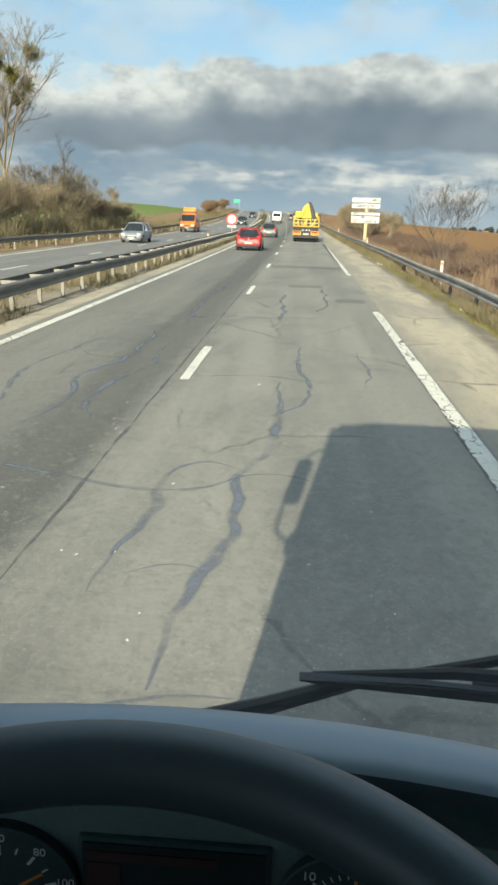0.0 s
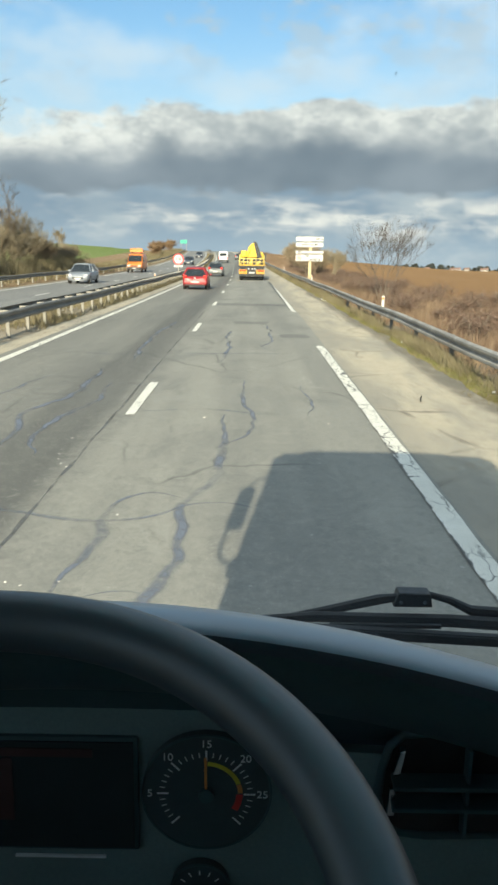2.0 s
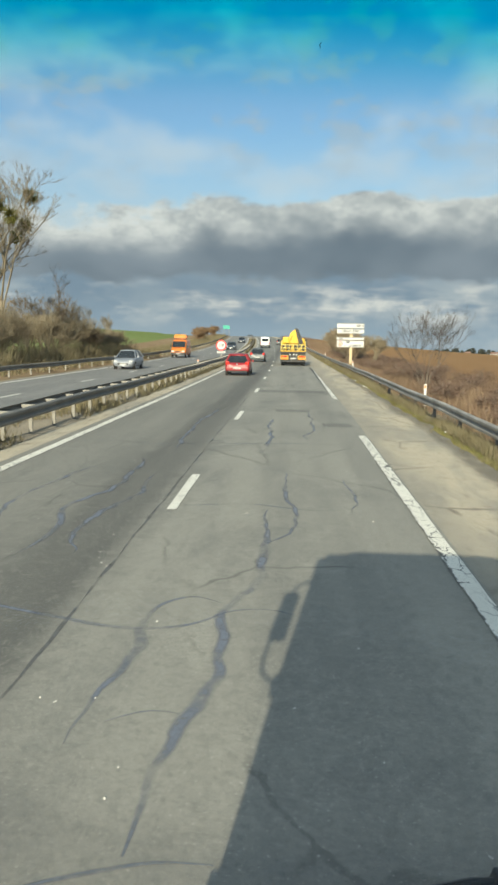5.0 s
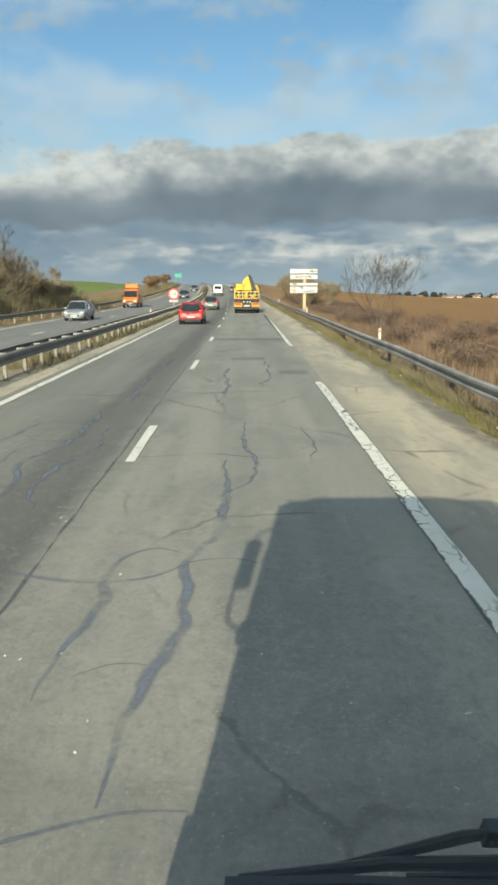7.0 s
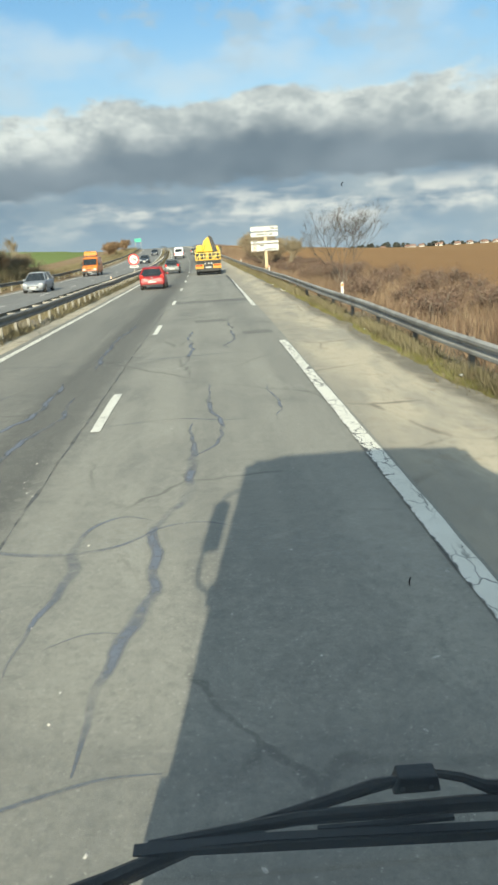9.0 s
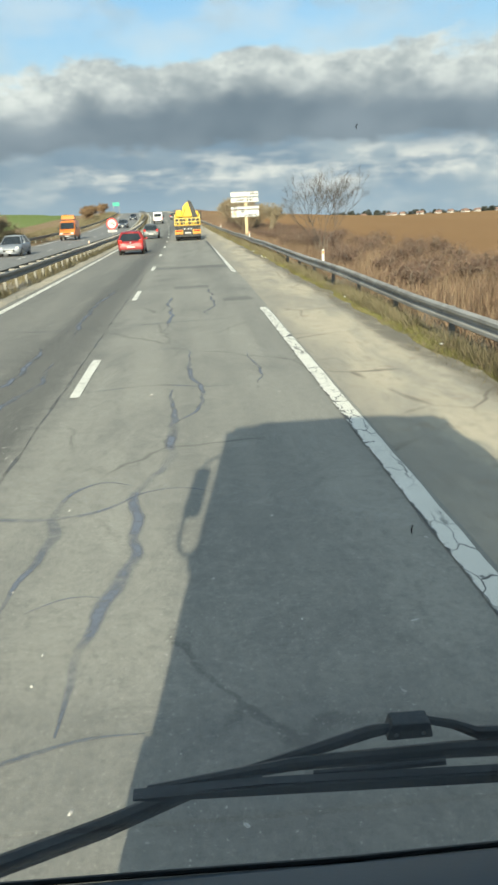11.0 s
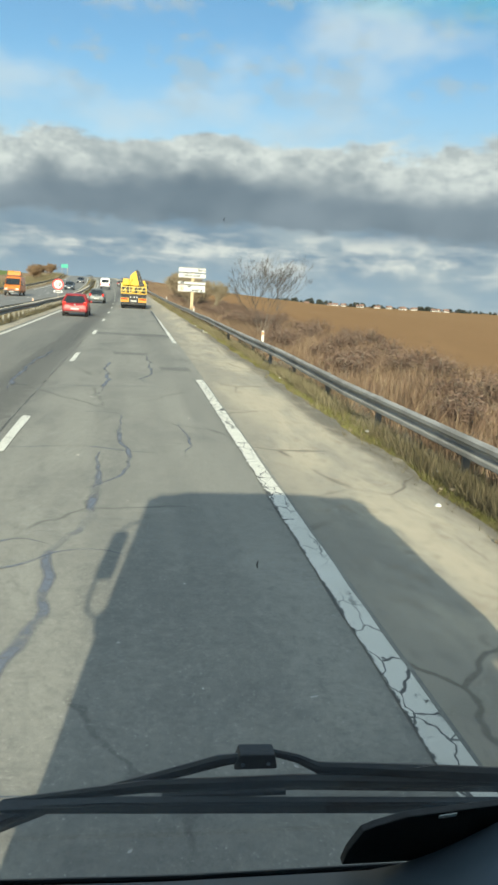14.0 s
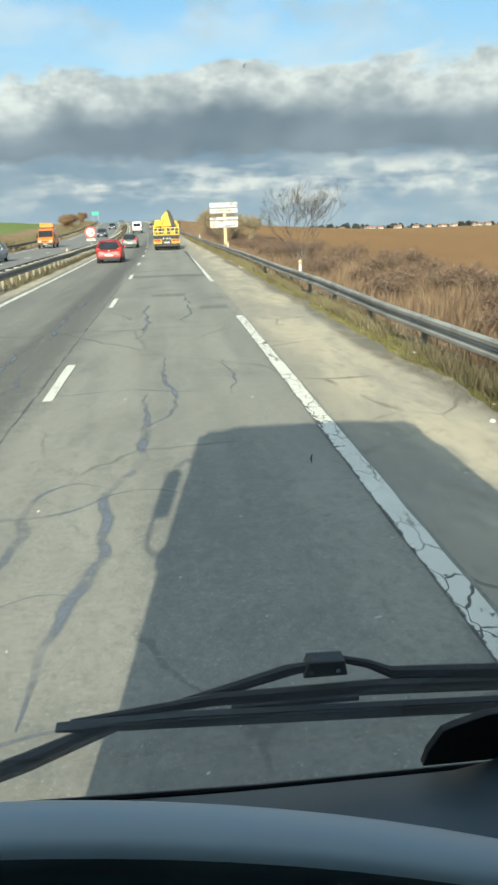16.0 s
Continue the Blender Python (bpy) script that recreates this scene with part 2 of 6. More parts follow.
def shoulder_material(name):
    """Dusty paved strip: sand over old asphalt, with bare grey patches and gravel along its outer edge."""
    m = bpy.data.materials.new(name)
    m.use_nodes = True
    n = Nodes(m.node_tree)
    at = n.add("ShaderNodeTexCoord").outputs["Object"]
    big = n.noise(n.stretch(at, (0.9, 0.22, 1)), 1.0, 6.0, 0.66, 0.2)
    mid = n.noise(at, 2.2, 6.0, 0.65)
    stone = n.noise(at, 60.0, 3.0, 0.7)
    colour = n.mix(n.span(big, 0.38, 0.66), (0.56, 0.485, 0.36), (0.34, 0.315, 0.26))
    colour = n.mix(n.math("MULTIPLY", n.span(mid, 0.55, 0.7), 0.6), colour, (0.34, 0.265, 0.18))
    fret = n.noise(n.stretch(at, (1, 0.5, 1)), 7.0, 6.0, 0.72, 0.4)
    colour = n.mix(n.math("MULTIPLY", n.span(fret, 0.52, 0.68), 0.5), colour, (0.22, 0.19, 0.145))
    colour = n.mix(n.math("MULTIPLY", n.span(fret, 0.45, 0.30), 0.35), colour, (0.70, 0.62, 0.48))
    x, _, _ = n.axis(n.add("ShaderNodeNewGeometry").outputs["Position"])
    drift = n.noise(n.stretch(at, (0.8, 0.16, 1)), 1.0, 5.0, 0.6, 0.8)
    inner = n.math("MULTIPLY", n.span(n.math("MULTIPLY_ADD", drift, 1.6, x), 3.75, 2.65), n.span(x, 0.5, 1.0))
    colour = n.mix(n.math("MULTIPLY", inner, 0.62), colour, (0.25, 0.238, 0.205))
    soil = n.math("MULTIPLY", n.span(n.math("MULTIPLY_ADD", drift, 1.1, x), 4.05, 4.40), n.span(mid, 0.34, 0.5, 0.5, 1.0))
    colour = n.mix(n.math("MULTIPLY", soil, 0.8), colour, (0.105, 0.094, 0.075))
    colour = n.mix(n.math("MULTIPLY", cracks(n, at, (0.45, 0.30, 1), 0.5, 0.014), 0.7), colour, (0.11, 0.095, 0.075))
    colour = n.mix(n.math("MULTIPLY", stone, 0.4), colour, n.mix(stone, (0.08, 0.07, 0.055), (0.62, 0.55, 0.43)))
    shader = n.add("ShaderNodeBsdfPrincipled", Roughness=0.92)
    n.put(shader.inputs["Base Color"], colour)
    shader.inputs["Specular IOR Level"].default_value = 0.2
    n.put(shader.inputs["Normal"], n.add("ShaderNodeBump", Strength=0.6, Distance=0.015, Height=n.math("ADD", stone, mid)).outputs[0])
    n.put(n.add("ShaderNodeOutputMaterial").inputs[0], shader.outputs[0])
    return m


def glass_material(name, tint, gloss=0.06, haze=0.0):
    """A thin pane: clear with a faint mirror image that grows at grazing angles, and a painted veiling haze, thicker
    low down.
    """
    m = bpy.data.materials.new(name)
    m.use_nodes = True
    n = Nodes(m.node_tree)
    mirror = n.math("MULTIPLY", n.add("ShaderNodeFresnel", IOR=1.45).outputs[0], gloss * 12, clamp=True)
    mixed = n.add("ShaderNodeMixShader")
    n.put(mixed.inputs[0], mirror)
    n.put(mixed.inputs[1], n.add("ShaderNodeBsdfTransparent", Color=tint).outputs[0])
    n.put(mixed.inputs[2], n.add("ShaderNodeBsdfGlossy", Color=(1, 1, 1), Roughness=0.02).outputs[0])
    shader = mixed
    # Veiling glare put into the pane: a pale translucent layer that lifts dark tones.
    if haze:
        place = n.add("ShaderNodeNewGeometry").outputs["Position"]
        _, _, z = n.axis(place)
        haze_noise = n.noise(n.stretch(place, (3.0, 1.0, 1.4)), 2.0, 4.0, 0.6, 0.4)
        haze_share = n.math("MULTIPLY", n.span(z, 1.85, 2.30, haze, haze * 0.12), n.span(haze_noise, 0.3, 0.7, 0.7, 1.3))
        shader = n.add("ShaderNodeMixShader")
        n.put(shader.inputs[0], haze_share)
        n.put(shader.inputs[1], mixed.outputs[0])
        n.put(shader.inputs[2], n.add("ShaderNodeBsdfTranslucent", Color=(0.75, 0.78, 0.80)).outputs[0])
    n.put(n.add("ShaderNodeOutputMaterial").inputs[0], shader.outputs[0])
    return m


def strip_material(name):
    """The blue-green shade band printed on the top of a windscreen, fading out downwards."""
    m = bpy.data.materials.new(name)
    m.use_nodes = True
    n = Nodes(m.node_tree)
    _, _, z = n.axis(n.add("ShaderNodeNewGeometry").outputs["Position"])
    x, _, _ = n.axis(n.add("ShaderNodeNewGeometry").outputs["Position"])
    low = n.math("MULTIPLY_ADD", x, 0.03, z)
    tint = n.mix(n.span(low, 2.645, 2.755), (1.0, 1.0, 1.0), (0.015, 0.86, 0.93))
    n.put(n.add("ShaderNodeOutputMaterial").inputs[0], n.add("ShaderNodeBsdfTransparent", Color=tint).outputs[0])
    return m


def leaf_material(name, tones):
    """Stalks, twigs and blades, each its own tone."""
    m = bpy.data.materials.new(name)
    m.use_nodes = True
    n = Nodes(m.node_tree)
    pick = n.add("ShaderNodeNewGeometry").outputs["Random Per Island"]
    ramp = n.add("ShaderNodeValToRGB")
    n.put(ramp.inputs[0], pick)
    while len(ramp.color_ramp.elements) < len(tones):
        ramp.color_ramp.elements.new(0.5)
    for k, tone in enumerate(tones):
        ramp.color_ramp.elements[k].position = k / max(1, len(tones) - 1)
        ramp.color_ramp.elements[k].color = (*tone, 1)
    patch = n.noise(n.add("ShaderNodeTexCoord").outputs["Object"], 0.35, 3.0)
    colour = n.mix(n.span(patch, 0.35, 0.65), ramp.outputs[0], n.mix(1.0, ramp.outputs[0], (0.62, 0.6, 0.58), "MULTIPLY"))
    shader = n.add("ShaderNodeBsdfPrincipled", Roughness=0.85)
    n.put(shader.inputs["Base Color"], colour)
    shader.inputs["Specular IOR Level"].default_value = 0.2
    n.put(n.add("ShaderNodeOutputMaterial").inputs[0], shader.outputs[0])
    return m


ASPHALT = road_material("asphalt", (0.212, 0.206, 0.182), (0.302, 0.288, 0.247), (0.136, 0.136, 0.129), 0.62)
ASPHALT_ONCOMING = road_material("asphalt_oncoming", (0.19, 0.185, 0.175), (0.24, 0.232, 0.215), (0.15, 0.148, 0.145))
PATCH = road_material("asphalt_patch", (0.16, 0.155, 0.14), (0.20, 0.195, 0.175), (0.12, 0.118, 0.11))
PAINT = paint_material("road_paint")
PAINT_DASH = paint_material("dash_paint", 0.35)
SHOULDER = shoulder_material("dusty_shoulder")
TAR = tar_material("crack_tar")
VERGE = material("verge_soil", (0.13, 0.105, 0.07), (0.22, 0.18, 0.115), 0.8, 0.95, 0.8, 12)
WEED_DRAB = leaf_material("drab_weeds", [(0.14, 0.12, 0.07), (0.20, 0.17, 0.10), (0.27, 0.23, 0.15), (0.12, 0.12, 0.05)])
MEDIAN_SOIL = material("median_soil", (0.22, 0.18, 0.125), (0.33, 0.28, 0.20), 0.7, 0.95, 0.8, 14)
MEADOW = material("dry_meadow", (0.21, 0.14, 0.08), (0.31, 0.22, 0.125), 0.15, 0.95, 1.0, 5, spec=0.1)
PLOUGHED = material("ploughed_soil", (0.255, 0.152, 0.078), (0.31, 0.195, 0.105), 0.02, 0.97, 0.6, 1.2, stretch=(1, 0.15, 1), spec=0.0)
CROP = material("winter_crop", (0.16, 0.205, 0.075), (0.20, 0.24, 0.095), 0.02, 0.95, 1.0, 2.0, stretch=(1, 0.2, 1), spec=0.0)
STEEL = material("galvanised_steel", (0.19, 0.178, 0.155), (0.40, 0.38, 0.345), 1.2, 0.68, 0.15, 30, metal=0.15)
POST_PALE = material("pale_steel_post", (0.18, 0.17, 0.148), (0.27, 0.255, 0.22), 3.0, 0.6, 0.1, 30, metal=0.1)
STEEL_OLD = material("weathered_steel", (0.13, 0.122, 0.108), (0.215, 0.203, 0.178), 1.5, 0.65, 0.15, 25, metal=0.2)
# Dark hood plastic made pale blue: the sky's sheen is in the colour.
HOOD_SHEEN = material("hood_sheen", (0.37, 0.46, 0.555), (0.40, 0.49, 0.585), 1.0, 0.34, 0.0, 2, spec=0.9)
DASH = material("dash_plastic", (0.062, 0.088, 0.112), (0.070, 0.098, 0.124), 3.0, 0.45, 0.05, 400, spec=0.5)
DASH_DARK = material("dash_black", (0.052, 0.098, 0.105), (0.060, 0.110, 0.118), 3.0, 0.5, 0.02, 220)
PANEL = material("cluster_panel", (0.19, 0.26, 0.255), (0.205, 0.28, 0.27), 4.0, 0.55, 0.1, 200)
LEATHER = material("wheel_leather", (0.058, 0.080, 0.096), (0.062, 0.085, 0.101), 1.0, 0.44, 0.0, 2, spec=1.0)
RUBBER = material("black_rubber", (0.009, 0.013, 0.017), (0.014, 0.019, 0.024), 6.0, 0.48, 0.1, 80, spec=0.4)
SCREEN = material("dark_screen", (0.022, 0.034, 0.036), (0.026, 0.038, 0.040), 2.0, 0.55, 0, 50)
SCREEN_RED = material("screen_red_tint", (0.060, 0.034, 0.032), (0.075, 0.038, 0.035), 9.0, 0.4, 0, 50)
DIAL = material("dial_face", (0.052, 0.076, 0.080), (0.058, 0.084, 0.088), 9.0, 0.5, 0, 80)
MARKS = material("dial_print", (0.80, 0.84, 0.84), (0.86, 0.88, 0.88), 9.0, 0.6, 0, 80)
NEEDLE = material("needle_orange", (0.80, 0.27, 0.05), (0.85, 0.32, 0.08), 9.0, 0.5, 0, 80)
DIAL_YELLOW = material("dial_yellow", (0.62, 0.55, 0.05), None, 9.0, 0.6, 0, 80)
DIAL_RED = material("dial_red", (0.60, 0.05, 0.04), None, 9.0, 0.6, 0, 80)
CHROME = material("chrome", (0.6, 0.6, 0.6), (0.7, 0.7, 0.7), 9.0, 0.2, 0, 80, metal=1.0)
CAB_PAINT = material("cab_paint", (0.36, 0.37, 0.38), (0.42, 0.425, 0.43), 2.0, 0.35, 0, 60, coat=0.4)
CAB_LINING = material("cab_lining", (0.56, 0.56, 0.55), (0.62, 0.62, 0.61), 3.0, 0.85, 0.2, 120)
TINT = strip_material("sun_strip_tint")
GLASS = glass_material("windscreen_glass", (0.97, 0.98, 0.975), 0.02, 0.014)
SIDE_GLASS = glass_material("side_glass", (0.9, 0.92, 0.91), 0.02)
CAR_GLASS = material("car_glass", (0.012, 0.016, 0.020), (0.022, 0.028, 0.034), 2.0, 0.10, 0, 40)
TYRE = material("tyre", (0.020, 0.020, 0.020), (0.035, 0.034, 0.032), 6.0, 0.85, 0.3, 60)
RIM = material("alloy_rim", (0.35, 0.35, 0.36), (0.45, 0.45, 0.46), 6.0, 0.4, 0, 60, metal=0.8)
YELLOW = material("truck_yellow", (0.60, 0.375, 0.010), (0.66, 0.42, 0.014), 1.5, 0.45, 0.05, 25, coat=0.2)
YELLOW_WORN = material("truck_yellow_worn", (0.42, 0.25, 0.03), (0.60, 0.36, 0.03), 3.0, 0.6, 0.1, 25)
YELLOW_PALE = material("rail_yellow", (0.66, 0.50, 0.13), (0.74, 0.58, 0.18), 3.0, 0.5, 0.05, 25)
ORANGE = material("van_orange", (0.70, 0.17, 0.02), (0.78, 0.22, 0.03), 1.5, 0.4, 0, 25, coat=0.3)
BLACK = material("black_parts", (0.015, 0.015, 0.016), (0.03, 0.03, 0.03), 5.0, 0.6, 0.2, 40)
WHITE = material("white_paint", (0.74, 0.74, 0.72), (0.80, 0.80, 0.78), 1.5, 0.45, 0, 25)
PLATE = material("plate_white", (0.40, 0.40, 0.39), (0.46, 0.46, 0.44), 8.0, 0.7, 0, 60)
SIGN_WHITE = material("sign_white", (0.50, 0.50, 0.48), (0.56, 0.56, 0.54), 1.5, 0.6, 0, 25)
SIGN_RED = material("sign_red", (0.62, 0.02, 0.025), (0.68, 0.03, 0.03), 4.0, 0.45, 0, 40)
SIGN_BLACK = material("sign_black", (0.015, 0.015, 0.018), (0.02, 0.02, 0.022), 4.0, 0.5, 0, 40)
SIGN_ORANGE = material("sign_orange", (0.75, 0.18, 0.02), (0.8, 0.22, 0.03), 4.0, 0.5, 0, 40)
SIGN_GREEN = material("sign_green", (0.02, 0.28, 0.20), (0.03, 0.33, 0.24), 4.0, 0.5, 0, 40)
POST_WOOD = material("sign_post", (0.46, 0.37, 0.22), (0.55, 0.45, 0.28), 3.0, 0.75, 0.2, 30, stretch=(1, 1, 0.2))
TAIL = material("tail_light", (0.55, 0.015, 0.012), (0.65, 0.03, 0.02), 8.0, 0.2, 0, 40)
LAMP = material("head_lamp", (0.45, 0.46, 0.47), (0.55, 0.56, 0.56), 8.0, 0.2, 0, 40)
AMBER = material("amber_light", (0.8, 0.28, 0.02), (0.9, 0.36, 0.03), 8.0, 0.3, 0, 40, emit=0.2)
BARK = material("bark", (0.13, 0.105, 0.08), (0.21, 0.175, 0.135), 5.0, 0.9, 0.6, 30, stretch=(1, 1, 0.3))
BARK_PALE = material("bark_pale", (0.20, 0.165, 0.11), (0.28, 0.235, 0.16), 5.0, 0.9, 0.4, 30, stretch=(1, 1, 0.3))
TWIG_BROWN = leaf_material("twigs_brown", [(0.19, 0.145, 0.095), (0.26, 0.195, 0.125), (0.32, 0.245, 0.16), (0.23, 0.19, 0.135)])
TWIG_RUST = leaf_material("twigs_rust", [(0.19, 0.125, 0.075), (0.26, 0.17, 0.10), (0.32, 0.22, 0.13), (0.22, 0.165, 0.105)])
TWIG_GREY = leaf_material("twigs_grey", [(0.26, 0.22, 0.15), (0.35, 0.295, 0.20), (0.22, 0.185, 0.13), (0.42, 0.355, 0.24)])
BRAMBLE = leaf_material("bramble", [(0.085, 0.052, 0.038), (0.14, 0.088, 0.064), (0.21, 0.14, 0.105), (0.10, 0.07, 0.048), (0.28, 0.21, 0.165)])
STRAW = leaf_material("straw", [(0.20, 0.145, 0.095), (0.29, 0.215, 0.14), (0.37, 0.285, 0.185), (0.22, 0.140, 0.095), (0.16, 0.115, 0.08)])
RUSTY_WEED = leaf_material("rusty_weeds", [(0.135, 0.088, 0.06), (0.19, 0.128, 0.088), (0.25, 0.175, 0.12), (0.13, 0.095, 0.07)])
MOSS = leaf_material("moss_grass", [(0.17, 0.18, 0.05), (0.24, 0.235, 0.075), (0.15, 0.15, 0.05), (0.25, 0.20, 0.095)])
TWIG_DARK = leaf_material("twigs_dark", [(0.075, 0.064, 0.056), (0.11, 0.095, 0.083), (0.15, 0.13, 0.114)])
MISTLETOE = leaf_material("mistletoe", [(0.09, 0.10, 0.02), (0.14, 0.14, 0.03), (0.12, 0.10, 0.04)])
FAR_GREEN = leaf_material("far_trees", [(0.045, 0.055, 0.045), (0.07, 0.075, 0.06), (0.06, 0.06, 0.055)])
ROOF_TILE = material("roof_tile", (0.19, 0.115, 0.09), (0.25, 0.155, 0.12), 1.0, 0.9, 0.3, 10)
RENDER_WALL = material("wall_render", (0.48, 0.46, 0.42), (0.56, 0.53, 0.48), 0.5, 0.9, 0.2, 10)


# ---- building helpers ----
def link(name, bm, mat, parent=None, label="", smooth=False):
    """Links a bmesh as one mesh object."""
    mesh = bpy.data.meshes.new(name)
    bm.normal_update()
    bm.to_mesh(mesh)
    bm.free()
    for one in mat if isinstance(mat, (list, tuple)) else [mat]:
        mesh.materials.append(one)
    if smooth:
        for f in mesh.polygons:
            f.use_smooth = True
    ob = new(name, mesh)
    ob.parent = parent
    if label:
        tagged(ob, label)
    return ob


def part(name, bm, mat, parent, label="", smooth=False):
    return link(name, bm, mat, parent, label, smooth)


def from_lists(name, verts, faces, mat, parent=None, smooth=False):
    mesh = bpy.data.meshes.new(name)
    mesh.from_pydata(verts, [], faces)
    mesh.update()
    for one in mat if isinstance(mat, (list, tuple)) else [mat]:
        mesh.materials.append(one)
    if smooth:
        mesh.polygons.foreach_set("use_smooth", [True] * len(mesh.polygons))
    ob = new(name, mesh)
    ob.parent = parent
    return ob


def box(x0, x1, y0, y1, z0, z1, bevel=0.0, segments=2, bm=None):
    bm2 = bmesh.new()
    bmesh.ops.create_cube(bm2, size=1.0)
    for v in bm2.verts:
        v.co = Vector((x0 if v.co.x < 0 else x1, y0 if v.co.y < 0 else y1, z0 if v.co.z < 0 else z1))
    if bevel:
        bmesh.ops.bevel(bm2, geom=bm2.edges[:], offset=bevel, segments=segments, profile=0.6, affect="EDGES")
    return merge(bm, bm2)


def merge(bm, other):
    if bm is None:
        return other
    mesh = bpy.data.meshes.new("tmp")
    other.to_mesh(mesh)
    other.free()
    bm.from_mesh(mesh)
    bpy.data.meshes.remove(mesh)
    return bm


def tube(points, radius, sides=8, bm=None, closed=False):
    """A round bar along points; radius may be a list."""
    bm = bm or bmesh.new()
    pts = [Vector(p) for p in points]
    count = len(pts)
    radii = radius if isinstance(radius, (list, tuple)) else [radius] * count
    rings, side = [], None
    for k, p in enumerate(pts):
        a, b = (pts[k - 1], pts[(k + 1) % count]) if closed else (pts[max(0, k - 1)], pts[min(count - 1, k + 1)])
        ahead = (b - a).normalized()
        side = (side - ahead * side.dot(ahead)) if side else ahead.orthogonal()
        side.normalize()
        other = ahead.cross(side)
        rings.append([bm.verts.new(p + radii[k] * (math.cos(q) * side + math.sin(q) * other)) for q in [2 * math.pi * s / sides for s in range(sides)]])
    pairs = list(zip(rings, rings[1:])) + ([(rings[-1], rings[0])] if closed else [])
    for r0, r1 in pairs:
        for s in range(sides):
            bm.faces.new((r0[s], r0[(s + 1) % sides], r1[(s + 1) % sides], r1[s]))
    if not closed:
        bm.faces.new(rings[0][::-1])
        bm.faces.new(rings[-1])
    return bm


def prism(outline, axis, a, b, bm=None, bevel=0.0):
    """An outline of (u, v) pairs pushed out along an axis: 'x' takes (y, z), 'y' takes (x, z), 'z' takes (x, y)."""
    put = {"x": lambda u, v, t: (t, u, v), "y": lambda u, v, t: (u, t, v), "z": lambda u, v, t: (u, v, t)}[axis]
    bm2 = bmesh.new()
    r0 = [bm2.verts.new(put(u, v, a)) for u, v in outline]
    r1 = [bm2.verts.new(put(u, v, b)) for u, v in outline]
    n = len(outline)
    for k in range(n):
        bm2.faces.new((r0[k], r0[(k + 1) % n], r1[(k + 1) % n], r1[k]))
    bm2.faces.new(r0[::-1])
    bm2.faces.new(r1)
    bmesh.ops.recalc_face_normals(bm2, faces=bm2.faces[:])
    if bevel:
        bmesh.ops.bevel(bm2, geom=bm2.edges[:], offset=bevel, segments=2, profile=0.6, affect="EDGES")
    return merge(bm, bm2)


def disc(centre, radius, depth, axis="y", sides=40, bm=None):
    outline = [(radius * math.cos(2 * math.pi * k / sides), radius * math.sin(2 * math.pi * k / sides)) for k in range(sides)]
    bm2 = prism(outline, axis, -depth / 2, depth / 2)
    bmesh.ops.translate(bm2, verts=bm2.verts, vec=centre)
    return merge(bm, bm2)


def moved(bm, m):
    bmesh.ops.transform(bm, matrix=m, verts=bm.verts)
    return bm


def holder(name, x, y, z, label, category, group="", turn=0.0, kind=""):
    ob = new(name)
    ob.matrix_basis = pose(x, y, z, 0, 0, turn)
    ob.empty_display_size = 0.3
    return tagged(ob, label, category, group, kind)


def letters(text, size, x, y, z, parent, mat, align="CENTER", name="lettering", turn=(90, 0, 0), squeeze=1.0, bold=0.0):
    """Built-in font, turned into a mesh that stands on a panel."""
    curve = bpy.data.curves.new("text", "FONT")
    curve.body, curve.size, curve.align_x, curve.align_y, curve.extrude = text, size, align, "CENTER", 0.0003
    curve.offset = bold * size
    ob = bpy.data.objects.new("text", curve)
    scene.collection.objects.link(ob)
    mesh = bpy.data.meshes.new_from_object(ob.evaluated_get(bpy.context.evaluated_depsgraph_get()))
    bpy.data.objects.remove(ob)
    made = new(name, mesh)
    mesh.materials.clear()
    mesh.materials.append(mat)
    made.parent = parent
    made.matrix_basis = pose(x, y, z, *turn) @ Matrix.Diagonal((squeeze, 1, 1, 1))
    return made


def ease(v):
    v = min(1.0, max(0.0, v))
    return v * v * (3 - 2 * v)


# ---- the lie of the land ----
def bend(y):
    """How far the road has swung aside at y."""
    far = max(0.0, y - 25)
    return -1.15e-4 * far * far if far < 330 else -1.15e-4 * 330 * 330 - 0.0759 * (far - 330)


def rise(y):
    """The road's height: level, then a long climb to a crest."""
    return 4.4 * ease((y - 75) / 330) - 0.012 * max(0.0, y - 430)


def land(xo, y):
    """Height of the ground at xo metres beside the road's line."""
    z = rise(y)
    if xo > 4:
        z = z * (1 - ease((xo - 12) / 120)) - 0.35 * ease((xo - 4.6) / 4)
    if xo > 14:
        z -= 0.0118 * max(0.0, y - 70) * ease((xo - 14) / 60)
    if xo < -16:
        z = z + 0.2 * ease((-xo - 16.5) / 3) + 4.6 * ease((-xo - 26) / 130) * ease((y - 60) / 320) - 0.6 * ease((-xo - 20) / 5) * (1 - ease((-xo - 26) / 20))
    return z


def ys_along(y0, y1, step=4.0, grow=1.0):
    out, y = [], y0
    while y < y1:
        out.append(y)
        y += step if y < 60 else step * (1 + (y - 60) * 0.02 * grow)
    return out + [y1]


